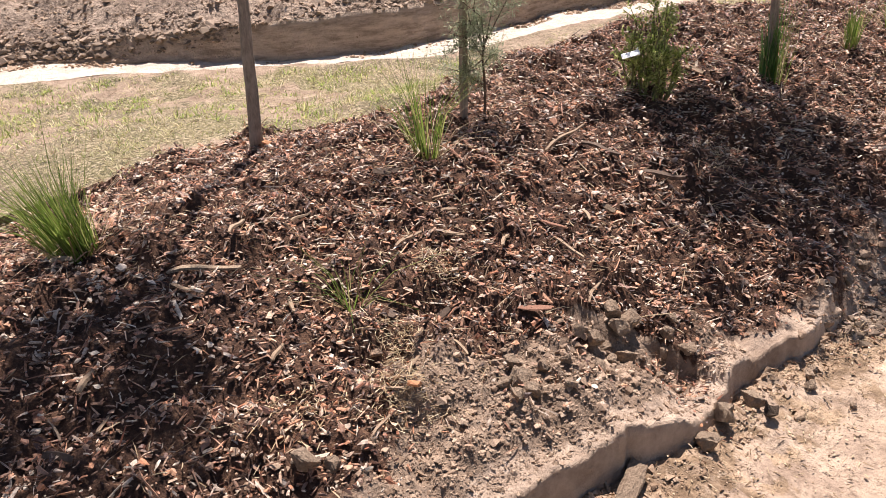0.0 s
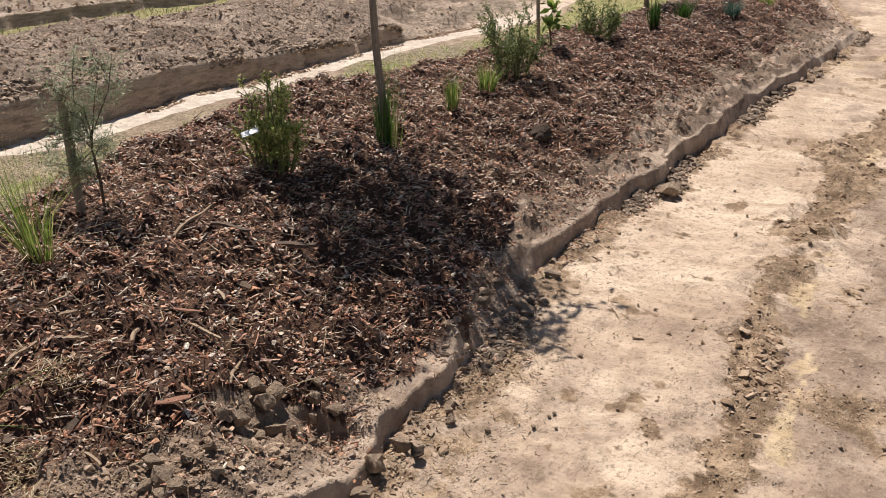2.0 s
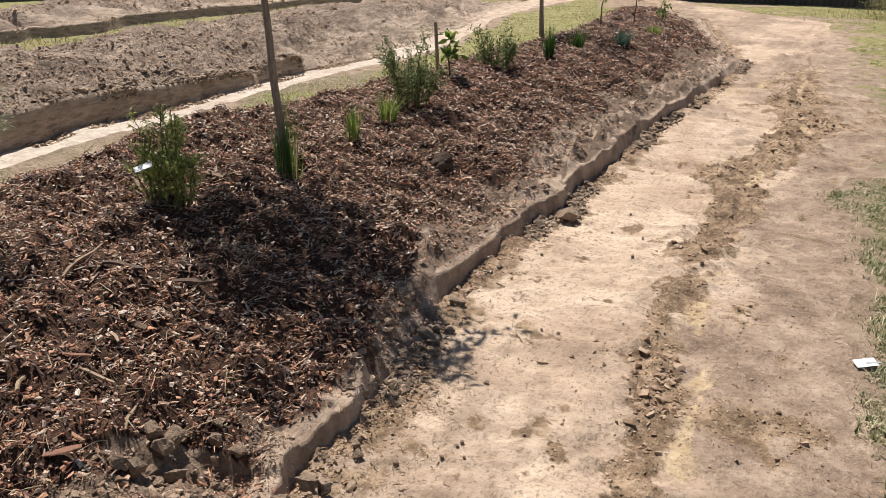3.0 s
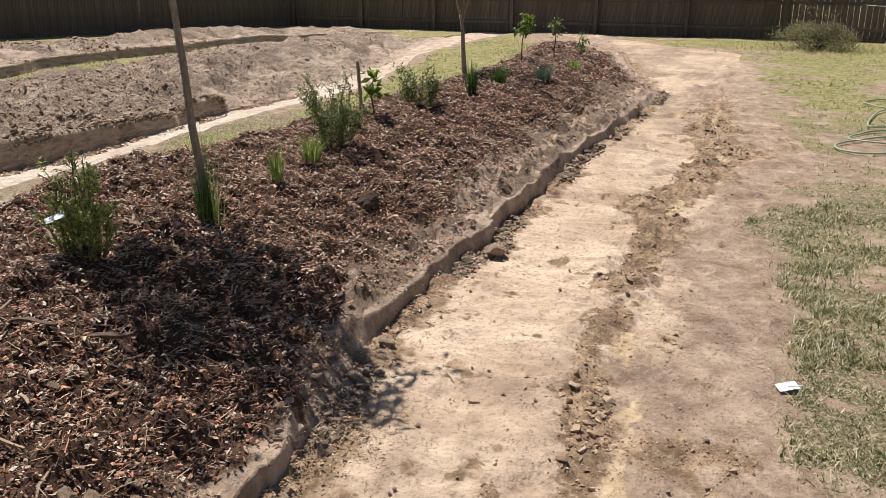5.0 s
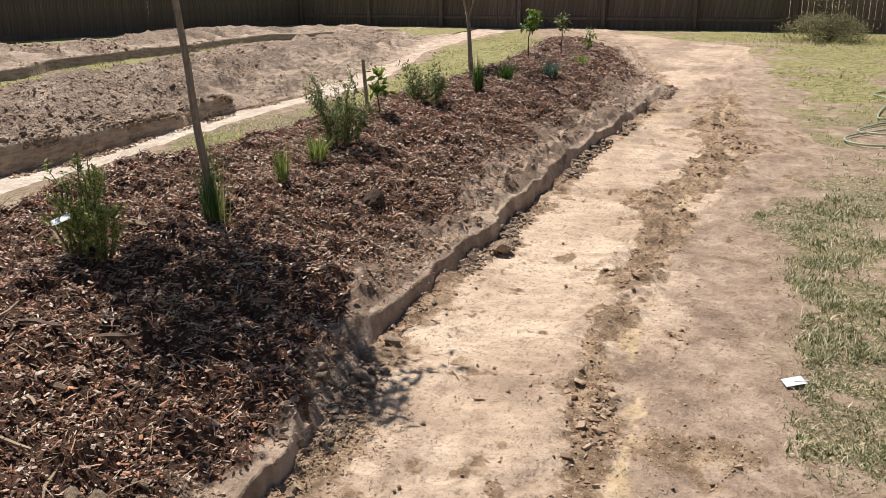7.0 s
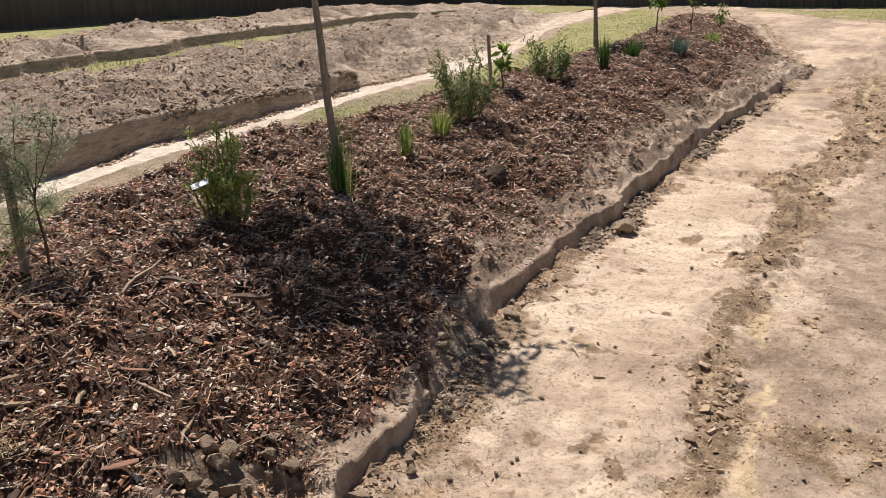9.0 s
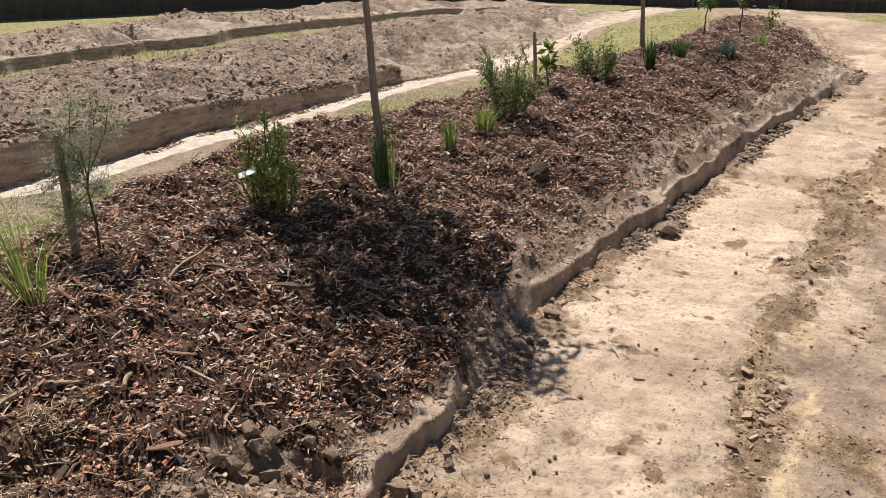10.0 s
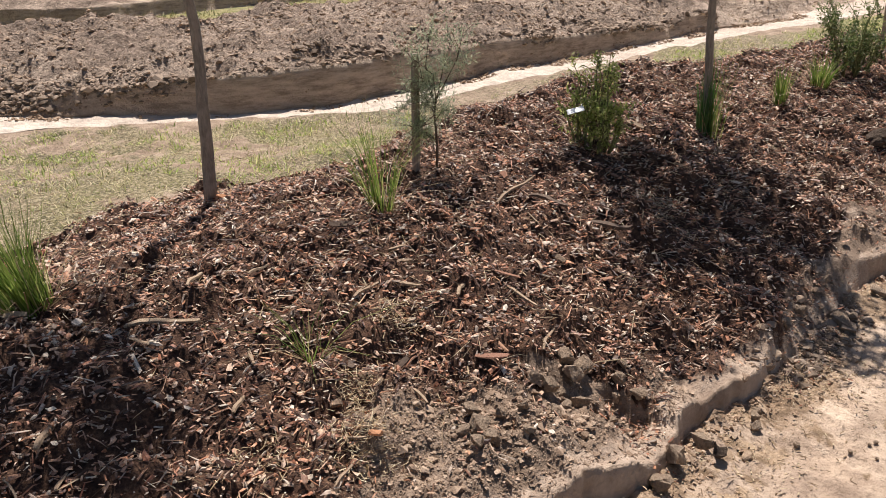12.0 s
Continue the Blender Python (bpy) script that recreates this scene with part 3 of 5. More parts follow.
def cut_face(x, y):
    """1 on the far cut face: pale clay, lightened further in place of bounced light."""
    steep = np.interp(x, [-14, -1.5, 0, 6.8, 7.4, 24], [0.2, 0.2, 0.055, 0.055, 0.8, 0.8])
    return smooth(1.15, 0.85, (y - toe2(x)) / steep + 0.5 * smooth(6.8, 7.6, x) * fbm(x * 2.2, y * 2.2, 4, 130, 0.65)) * np.interp(x, [-14, -1, 0, 7, 8, 24], [0.2, 0.3, 1, 1, 0.9, 0.9])


def near_cut(x, y):
    """1 on the pale clay of the near cut bank and its lip."""
    s = y - toe(x)
    w = np.interp(x, [-6, -1.5, -0.5, 0.12, 0.35, 3.0, 7.2, 8.2, 10], [0.08, 0.11, 0.11, 0.15, 0.05, 0.05, 0.06, 0.22, 0.34])
    worn = smooth(0.7, 1.3, x) * smooth(0.45, 0.12, s) * smooth(0.0, 0.35, fbm(x * 2.0, s * 4, 4, 128, 0.6))
    return np.maximum(smooth(1.25 * w, 0.6 * w, s + 0.5 * w * fbm(x * 5, y * 5, 3, 129)), worn) * 0.85


def lush(x, y):
    """Greener lawn away from the diggings."""
    return smooth(5.5, 10.5, x + 1.2 * fbm(x * 0.7, y * 0.7, 3, 131)) * 0.9


def bank_material():
    """Grey-brown bank soil, higher up dark mulch bed with chip-gap shade in its colour."""
    n = Nodes("bank_soil")
    soil = n.ramp(n.noise(1.6, 6, 0.65), (0.3, (0.185, 0.128, 0.086)), (0.5, (0.305, 0.22, 0.154)), (0.7, (0.44, 0.33, 0.24)))
    soil = n.mix(n.ramp(n.noise(10, 7, 0.75), (0.38, 0.7), (0.54, 0.0)), soil, (0.17, 0.122, 0.088))
    soil = n.mix(n.ramp(n.noise(38, 7, 0.75), (0.5, 0.0), (0.62, 0.7)), soil, (0.12, 0.085, 0.06))
    bed = n.ramp(n.noise(30, 7, 0.8), (0.36, (0.028, 0.016, 0.011)), (0.52, (0.095, 0.05, 0.031)), (0.66, (0.24, 0.138, 0.082)))
    face = n.ramp(n.noise(6, 7, 0.7), (0.35, (0.28, 0.20, 0.14)), (0.5, (0.45, 0.34, 0.25)), (0.65, (0.60, 0.465, 0.35)))
    soil = n.mix(n.edge("cut", 12, 1.2, 0.25, 0.6), soil, face)
    c = n.mix(n.edge("mulch", 20, 1.2, 0.3, 0.6), soil, bed)
    return n.done(c, 0.95, rough_height(n, (7, 0.7), (24, 0.8), (75, 0.5)), 1.0, 0.022)


M_BANK = bank_material()

# ---- the ground ----
gx = np.array([-300, -100, -40, -16, 30, 60, 140, 300], float)
gy = np.array([-300, -100, -40, -14, 24, 60, 140, 300], float)
GX, GY = np.meshgrid(gx, gy, indexing="ij")
gi = np.arange(64).reshape(8, 8)
gf = np.stack([gi[:-1, :-1], gi[1:, :-1], gi[1:, 1:], gi[:-1, 1:]], -1).reshape(-1, 4)
tagged(new("ground", mesh_of("ground", np.stack([GX, GY, GX * 0 - 0.09], -1).reshape(-1, 3), gf, M_LAWN)),
       "flat dry lawn ground reaching far beyond the fences", "ground", kind="structure")

X_A, X_B = -12.0, 24.0
cols = columns(X_A, X_B)
cols_mid = columns(X_A, X_B, 0.035)
strip("lawn", lambda x: x * 0 - 13.0, lawn_edge, flat_z, M_LAWN, cols, 1 - ramped(42, 2.2)[::-1],
      "patchy dry green lawn with straw and bare earth", "lawn", {"bare": lawn_bare, "lush": lush})
strip("path", lawn_edge, toe, path_z, M_PATH, cols, ramped(76), "pale scraped clay path with a crumbly soil ridge", "dirt path",
      {"soil": path_soil, "brown": path_brown, "ochre": path_ochre})
mound_rows = np.unique(np.concatenate([np.linspace(0, 0.03, 14), np.linspace(0.03, 0.24, 46), np.linspace(0.24, 1, 70)]))
strip("mulched_mound", toe, back, mound_z, M_BANK, cols, mound_rows, "long garden mound of bark mulch above a cut soil bank", "garden mound",
      {"mulch": lambda x, y: bare_band(x, y) * (1 - smooth(0.03, 0.15, notch(x, y))), "cut": near_cut})
strip("grass_strip", back, near2, strip1_z, M_LAWN, cols_mid, ramped(50), "strip of thin grass behind the mulched mound", "grass", {"bare": strip_bare, "lush": lush})
strip("trench_floor", near2, toe2, trench2_z, M_TRENCH, cols_mid, ramped(22), "pale clay floor of a shallow scraped trench", "trench", {"cut": lambda x, y: 0.95 * smooth(8.5, 13, x + 0.6 * fbm(x, y * 2, 3, 151))})
m2_rows = np.unique(np.concatenate([np.linspace(0, 0.06, 14), np.linspace(0.06, 0.6, 80), np.linspace(0.6, 1, 20)]))
strip("soil_mound", toe2, back2, mound2_z, M_BARE, cols_mid, m2_rows, "long mound of bare lumpy soil with a cut face", "soil mound", {"cut": cut_face})
strip("grass_strip", back2, near3, flat_z, M_LAWN, columns(X_A, X_B, 0.08), ramped(14), "narrow grass strip between two soil mounds", "grass", {"lush": lambda x, y: 0.7 + 0 * x})
strip("soil_mound", near3, back3, mound3_z, M_BARE, columns(X_A, X_B, 0.05), np.unique(np.concatenate([np.linspace(0, 0.1, 14), ramped(50)])),
      "bare lumpy soil mound near the rear fence", "soil mound", {"cut": lambda x, y: 0.9 * smooth(0.9, 0.5, (y - near3(x)) / np.interp(x, [-14, 1, 4, 24], [0.14, 0.14, 0.8, 0.8]) + 0.5 * fbm(x * 2, y * 2, 3, 69))})
strip("rear_lawn", back3, lambda x: x * 0 + 27.0, flat_z, M_LAWN, columns(X_A, X_B, 0.12), ramped(24, 1.5),
      "sunlit green lawn below the rear fence", "lawn", {"lush": lambda x, y: 0.9 + 0 * x})


def ground_z(x, y):
    """Height of whichever piece of the ground lies at x, y."""
    x, y = np.asarray(x, float), np.asarray(y, float)
    z = flat_z(x, y)
    for lo, hi, fn in ((lawn_edge, toe, path_z), (toe, back, mound_z), (back, near2, strip1_z), (near2, toe2, trench2_z),
                       (toe2, back2, mound2_z), (near3, back3, mound3_z)):
        inside = (y >= lo(x)) & (y < hi(x))
        z = np.where(inside, fn(x, y), z)
    return z


def gz(x, y):
    return float(ground_z(np.array([x]), np.array([y]))[0])


# ---- loose stuff on the ground ----
rng = np.random.default_rng(7)
CHIP_F = np.array([[0, 1, 3], [0, 3, 2], [1, 4, 6], [1, 6, 3], [3, 6, 5], [3, 5, 2], [4, 7, 6], [6, 7, 5]])


def scatter(count, xa, xb, ya, yb, keep):
    """Random places between two lines of the plan, thinned by keep(x, y)."""
    x = rng.uniform(xa, xb, count)
    lo, hi = ya(x), yb(x)
    y = lo + (hi - lo) * rng.uniform(0, 1, count)
    w = (hi - lo) / max(float((hi - lo).max()), 1e-6)
    ok = (rng.uniform(0, 1, count) < w) & (rng.uniform(0, 1, count) < keep(x, y))
    return x[ok], y[ok]


def turned(local, yaw, pitch, roll):
    """Turns local points (n, k, 3) by three angles each."""
    x, y, z = local[..., 0], local[..., 1], local[..., 2]
    c, s = np.cos(roll)[:, None], np.sin(roll)[:, None]
    y, z = y * c - z * s, y * s + z * c
    c, s = np.cos(pitch)[:, None], np.sin(pitch)[:, None]
    x, z = x * c + z * s, -x * s + z * c
    c, s = np.cos(yaw)[:, None], np.sin(yaw)[:, None]
    x, y = x * c - y * s, x * s + y * c
    return np.stack([x, y, z], -1)


def chips(name, x, y, length, width, thick, tilt, mat, label, category, lift=0.006, dust=None):
    """Splintered flat chips lying about on the ground, as one object."""
    n = len(x)
    L, W, T = length / 2, width / 2, thick / 2
    u = lambda a, b: rng.uniform(a, b, n)
    bow, curl, skew = rng.normal(0, 0.10, n) * L, rng.normal(0.05, 0.10, n) * L, rng.normal(0, 0.25, n) * W
    v = np.zeros((n, 8, 3))
    for k, (sign, ring) in enumerate(((-1, (1, 2, 3)), (1, (4, 5, 6)))):
        at, wide = u(0.25, 0.92), u(0.55, 1.15)
        for idx, (sy, sz) in zip(ring, ((-1, -0.6), (1, -0.6), (0, 1.0))):
            v[:, idx, 0] = sign * L * at * u(0.9, 1.1)
            v[:, idx, 1] = sy * W * wide + bow + (u(-0.5, 0.5) * W if sy == 0 else 0)
            v[:, idx, 2] = sz * T + curl
        tip = 0 if sign < 0 else 7
        v[:, tip, 0] = sign * L
        v[:, tip, 1] = skew * sign * 2 + u(-0.6, 0.6) * W
    loc = turned(v, rng.uniform(0, 2 * np.pi, n), rng.normal(0, tilt, n), rng.normal(0, tilt * 1.3, n))
    z = ground_z(x, y) + lift + rng.uniform(0, 0.012, n)
    v = loc + np.stack([x, y, z], -1)[:, None, :]
    f = (np.arange(n)[:, None, None] * 8 + CHIP_F[None]).reshape(-1, 3)
    me = mesh_of(name, v.reshape(-1, 3), f, mat)
    if dust is not None:
        at = me.attributes.new("dust", "FLOAT", "POINT")
        at.data.foreach_set("value", np.repeat(dust.clip(0, 1), 8).astype(np.float32))
    return tagged(new(name, me), label, category, kind="stuff")


def near_first(x, y):
    """Full where the walk passes near, thinner far away."""
    d = np.hypot(x + 2.2, y + 1.5)
    return np.clip((4.6 / np.maximum(d, 2.0)) ** 1.25, 0.10, 1)


def on_mulch(x, y):
    gap = notch(x, y)
    return np.maximum(bare_band(x, y), 0.42 * smooth(0.05, 0.2, y - toe(x)) * smooth(-0.4, 0.4, fbm(x * 5, y * 5, 3, 153))) * near_first(x, y) * smooth(0.05, 0.11, y - toe(x)) * np.where((gap > 0.08) & (gap < 0.95), 0, 1)


mx, my = scatter(255000, -5.5, 14.5, toe, back, lambda x, y: on_mulch(x, y) * (0.15 + 0.85 * smooth(-4.2, -3.0, x)))
big = near_first(mx, my) ** -0.32
n = len(mx)
sort = rng.uniform(0, 1, n)
length = np.where(sort < 0.15, rng.gamma(3.0, 0.0135, n), np.where(sort < 0.50, rng.gamma(4.0, 0.0056, n), rng.gamma(2.4, 0.0062, n))).clip(0.006, 0.12)
width = np.where(sort < 0.15, rng.uniform(0.0025, 0.0065, n), np.where(sort < 0.50, rng.uniform(0.006, 0.019, n), rng.uniform(0.003, 0.009, n)))
dusty = rng.uniform(0, 1, n) ** 2 * (0.25 + 0.5 * smooth(-0.2, 0.5, fbm(mx * 1.7, my * 1.7, 3, 137)) + 0.6 * smooth(0.75, 0.25, my - toe(mx)))
chips("bark_mulch", mx, my, length * big, width * big, rng.uniform(0.002, 0.005, n) * big, 0.36, M_CHIPS, "shredded rust-brown bark mulch covering the mound", "mulch", dust=0.4 * dusty)


def blades(name, x, y, height, lean, width, mat, label, category, kind="stuff", z=None, parent=None, facing=None, curl=0.6):
    """Thin bent blades, as one object."""
    n = len(x)
    yaw = rng.uniform(0, 2 * np.pi, n) if facing is None else facing
    z = ground_z(x, y) - 0.004 if z is None else z
    t = np.array([0, 0.5, 1.0])[None]
    out = lean[:, None] * height[:, None] * (t * (1 - curl) + curl * t * t)
    up = height[:, None] * (t - 0.28 * lean[:, None].clip(0, 1.6) * t * t)
    w = width[:, None] * np.array([1, 0.75, 0.06])[None] / 2
    c, s = np.cos(yaw)[:, None], np.sin(yaw)[:, None]
    P = np.stack([x[:, None] + out * c, y[:, None] + out * s, z[:, None] + up], -1)
    tw = yaw[:, None] + rng.normal(0, 0.5, (n, 1))
    side = np.stack([-np.sin(tw) * w, np.cos(tw) * w, 0 * w], -1)
    V = np.concatenate([P - side, P + side], 1)
    F = np.array([[0, 1, 4, 3], [1, 2, 5, 4]])
    f = (np.arange(n)[:, None, None] * 6 + F[None]).reshape(-1, 4)
    me = mesh_of(name, V.reshape(-1, 3), f, mat, True)
    if parent is not None or kind == "":
        return part(name, me, parent=parent)
    return tagged(new(name, me), label, category, kind=kind)


# straw and bark fibres between the chips
fx, fy = scatter(14000, -3.4, 9.0, toe, back, lambda x, y: (0.12 + 0.88 * smooth(-0.15, 0.25, y - toe(x) - 0.25)) * near_first(x, y) * smooth(-0.5, 0.5, fbm(x * 1.8, y * 1.8, 3, 91) + 0.2))
n = len(fx)
chips("straw_litter", fx, fy, rng.gamma(4, 0.013, n).clip(0.02, 0.14), rng.uniform(0.0015, 0.004, n), rng.uniform(0.001, 0.003, n), 0.3, M_STRAW,
      "dry straw and bark fibres strewn over the mound", "straw litter", 0.014)

# lumps of soil
def lumps_material():
    n = Nodes("loose_soil_lumps")
    c = n.ramp(n.island(), (0.0, (0.27, 0.18, 0.112)), (0.5, (0.41, 0.288, 0.19)), (1.0, (0.56, 0.42, 0.295)))
    c = n.mix(n.ramp(n.noise(80, 5), (0.45, 0.0), (0.7, 0.4)), c, (0.17, 0.12, 0.08))
    return n.done(c, 0.95, n.noise(90, 6, 0.75), 0.8, 0.006)


def damp_shade_material():
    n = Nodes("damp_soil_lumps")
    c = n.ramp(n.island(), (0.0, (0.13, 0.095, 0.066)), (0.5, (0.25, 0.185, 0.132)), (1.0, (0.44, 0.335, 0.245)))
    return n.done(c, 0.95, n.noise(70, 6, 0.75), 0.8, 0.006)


M_LUMP = lumps_material()
M_DAMP_SHADE = damp_shade_material()


def bank_lump_material():
    n = Nodes("bank_soil_lumps")
    c = n.ramp(n.island(), (0.0, (0.23, 0.158, 0.105)), (0.5, (0.38, 0.272, 0.187)), (1.0, (0.56, 0.42, 0.30)))
    c = n.mix(n.ramp(n.noise(120, 5, 0.7), (0.4, 0.4), (0.55, 0.0)), c, (0.17, 0.12, 0.083))
    return n.done(c, 0.95, n.noise(90, 6, 0.75), 0.8, 0.006)


M_BANKLUMP = bank_lump_material()


def hull_shape(seed, count):
    """Verts and triangles of a small angular lump."""
    r = random.Random(seed)
    bm = bmesh.new()
    for k in range(count):
        v = Vector((r.gauss(0, 1), r.gauss(0, 1), r.gauss(0, 1))).normalized() * r.uniform(0.75, 1.1)
        bm.verts.new(v)
    hull = bmesh.ops.convex_hull(bm, input=bm.verts[:])
    bmesh.ops.delete(bm, geom=[g for g in hull["geom_interior"] if isinstance(g, bmesh.types.BMVert)], context="VERTS")
    bmesh.ops.triangulate(bm, faces=bm.faces[:])
    bm.verts.index_update()
    vs = np.array([tuple(v.co) for v in bm.verts])
    fs = np.array([[v.index for v in f.verts] for f in bm.faces])
    bm.free()
    return vs, fs


SMALL_LUMPS = [hull_shape(k, 6) for k in range(6)]
MID_LUMPS = [hull_shape(30 + k, 8) for k in range(8)]
LARGE_LUMPS = [hull_shape(50 + k, 11) for k in range(8)]


def lumps(name, x, y, size, label, category, mat=M_LUMP, sink=0.3, fine=True):
    """Many angular lumps of soil, as one object."""
    shapes = MID_LUMPS if fine == 0.5 else SMALL_LUMPS if fine else LARGE_LUMPS
    kind = rng.integers(0, len(shapes), len(x))
    all_v, all_f, start = [], [], 0
    for k, (shape, tris) in enumerate(shapes):
        ok = kind == k
        n = int(ok.sum())
        if not n:
            continue
        v = shape[None] * (size[ok][:, None, None] / 2) * rng.uniform(0.7, 1.25, (n, 1, 3))
        v = turned(v, rng.uniform(0, 6.28, n), rng.uniform(0, 6.28, n), rng.uniform(0, 6.28, n))
        v[..., 2] *= 0.62
        z = ground_z(x[ok], y[ok]) + size[ok] * (0.5 - sink) * 0.62
        v = v + np.stack([x[ok], y[ok], z], -1)[:, None, :]
        all_f.append((np.arange(n)[:, None, None] * len(shape) + tris[None]).reshape(-1, 3) + start)
        all_v.append(v.reshape(-1, 3))
        start += n * len(shape)
    return tagged(new(name, mesh_of(name, np.concatenate(all_v), np.concatenate(all_f), mat)), label, category, kind="stuff")


cx, cy = scatter(66000, -3, 10.5, toe, back, lambda x, y: (1 - 0.9 * bare_band(x, y)) * near_first(x, y) * smooth(-0.7, 0.5, fbm(x * 2, y * 2, 3, 93)) * smooth(0.02, 0.1, y - toe(x)))
lumps("soil_crumbs", cx, cy, rng.gamma(1.5, 0.006, len(cx)).clip(0.004, 0.05), "dry grey soil crumbs on the bank", "soil crumbs", M_BANKLUMP)
ckx, cky = scatter(26000, -0.2, 10.5, toe, lambda x: toe(x) + 0.75, lambda x, y: (1 - 0.85 * bare_band(x, y)) * (0.3 + 0.7 * near_first(x, y)) * smooth(-0.5, 0.5, fbm(x * 2.4, y * 2.4, 3, 94)) * smooth(np.interp(x, [0.5, 1.5], [-0.01, 0.05]), np.interp(x, [0.5, 1.5], [0.03, 0.09]), y - toe(x)) * np.interp(x, [1, 3], [0.9, 0.4]))
lumps("soil_clods", ckx, cky, rng.gamma(2.0, 0.009, len(ckx)).clip(0.008, 0.06), "grey-brown soil clods on the slope of the bank", "soil clods", M_BANKLUMP, sink=0.34, fine=False)
rx, ry = scatter(88000, -0.6, 12, lambda x: ridge_line(x) - 0.6, lambda x: ridge_line(x) + 0.3, lambda x, y: np.maximum(path_soil(x, y), 0.22 * path_brown(x, y) * smooth(-0.1, 0.5, fbm(x * 4, y * 4, 4, 145))) * near_first(x, y))
lumps("soil_crumbs", rx, ry, rng.gamma(1.2, 0.0046, len(rx)).clip(0.003, 0.04), "brown soil crumbs along the ridge of the path", "soil crumbs")
ux_, uy_ = scatter(9000, 0.2, 9, lambda x: ridge_line(x) - 0.45, lambda x: ridge_line(x) + 0.3, lambda x, y: smooth(0.3, 0.9, path_soil(x, y)) * (0.4 + 0.6 * near_first(x, y)) * smooth(-0.1, 0.4, fbm(x * 3, y * 3, 3, 147)))
lumps("soil_crumbs", ux_, uy_, rng.gamma(1.8, 0.010, len(ux_)).clip(0.008, 0.06), "larger brown clods along the ridge of the path", "soil crumbs", sink=0.4, fine=False)
tx, ty = scatter(44000, -1.2, 11, lambda x: toe(x) - 0.25, toe, lambda x, y: smooth(0.22, 0.02, toe(x) - y) * near_first(x, y) * smooth(-0.5, 0.4, fbm(x * 2.5, y * 2.5, 3, 95)))
lumps("soil_crumbs", tx, ty, rng.gamma(1.5, 0.0065, len(tx)).clip(0.004, 0.055), "fallen soil crumbs at the foot of the bank", "soil crumbs")
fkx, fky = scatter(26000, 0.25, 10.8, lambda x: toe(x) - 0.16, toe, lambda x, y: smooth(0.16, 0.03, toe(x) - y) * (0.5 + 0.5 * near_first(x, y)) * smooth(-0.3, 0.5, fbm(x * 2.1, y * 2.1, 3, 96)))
lumps("soil_clods", fkx, fky, (rng.gamma(2.0, 0.0085, len(fkx)) * np.interp(fkx, [2, 8], [1, 1.6])).clip(0.007, 0.09), "soil clods under the cut bank, toned dark to stand in for its foot shadow", "soil clods", M_DAMP_SHADE, sink=0.3, fine=False)
px, py = scatter(50000, -1.5, 14, lambda x: lawn_edge(x) - 0.3, toe, lambda x, y: np.maximum(0.12 + 0.7 * path_brown(x, y), path_soil(x, y)) * near_first(x, y) * smooth(-0.6, 0.6, fbm(x * 1.5, y * 1.5, 3, 97)))
lumps("grit", px, py, rng.gamma(1.3, 0.0035, len(px)).clip(0.002, 0.02), "scattered soil grit on the clay path", "grit")
sx2, sy2 = scatter(48000, -4, 17, toe2, lambda x: toe2(x) + 0.65 * (back2(x) - toe2(x)), lambda x, y: smooth(0.05, 0.3, y - toe2(x)) * np.clip((9 / np.hypot(x + 2.2, y + 1.5)) ** 1.5, 0.05, 1) * smooth(-0.8, 0.4, fbm(x * 1.3, y * 1.3, 3, 99)))
lumps("soil_lumps", sx2, sy2, (rng.gamma(1.5, 0.011, len(sx2)) * np.interp(sx2, [2, 12], [1, 1.5])).clip(0.008, 0.12), "grey-brown soil lumps on the bare mound", "soil lumps", sink=0.36)
sx3, sy3 = scatter(16000, -5, 15, near3, back3, lambda x, y: smooth(-0.4, 0.4, fbm(x * 1.3, y * 1.3, 3, 101)))
lumps("soil_lumps", sx3, sy3, rng.gamma(2.0, 0.018, len(sx3)).clip(0.015, 0.15), "soil lumps on the mound near the fence", "soil lumps", sink=0.38)
nsx, nsy = scatter(44000, -3.5, 6.5, lambda x: toe2(x) + 0.05, lambda x: toe2(x) + 2.6, lambda x, y: (0.25 + 0.75 * smooth(-0.3, 0.4, fbm(x * 1.2, y * 1.5, 4, 106, 0.65))) * np.clip((7.2 / np.hypot(x + 2.2, y + 1.5)) ** 2, 0.1, 1) * 0.6)
lumps("soil_lumps", nsx, nsy, rng.gamma(1.8, 0.012, len(nsx)).clip(0.010, 0.085), "rough grey-brown soil clods covering the bare mound", "soil lumps", M_BANKLUMP, sink=0.38, fine=0.5)
dsx, dsy = scatter(16000, -2.5, 6, lambda x: toe2(x) + 0.03, lambda x: toe2(x) + 0.7, lambda x, y: smooth(0.0, 0.45, fbm(x * 1.1, y * 1.8, 4, 139, 0.65) + 0.4) * smooth(0.03, 0.1, y - toe2(x)) * smooth(0.7, 0.2, y - toe2(x)))
lumps("damp_soil_lumps", dsx, dsy, rng.gamma(1.7, 0.012, len(dsx)).clip(0.008, 0.10), "damp soil turned over on the bare mound, its dark tone doubling as lip shade", "soil lumps", M_DAMP_SHADE, sink=0.36, fine=False)
ovx, ovy = scatter(15000, -3.5, 7.0, lambda x: toe2(x) + 0.03, lambda x: toe2(x) + 0.24, lambda x, y: smooth(-0.5, 0.4, fbm(x * 1.6, y * 1.6, 3, 104)) * smooth(0.22, 0.06, y - toe2(x)))
lumps("damp_soil_lumps", ovx, ovy, rng.gamma(2.2, 0.017, len(ovx)).clip(0.012, 0.12), "crumbling damp clods along the lip of the far cut face, darkened as overhang shade", "soil lumps", M_DAMP_SHADE, sink=0.3, fine=False)
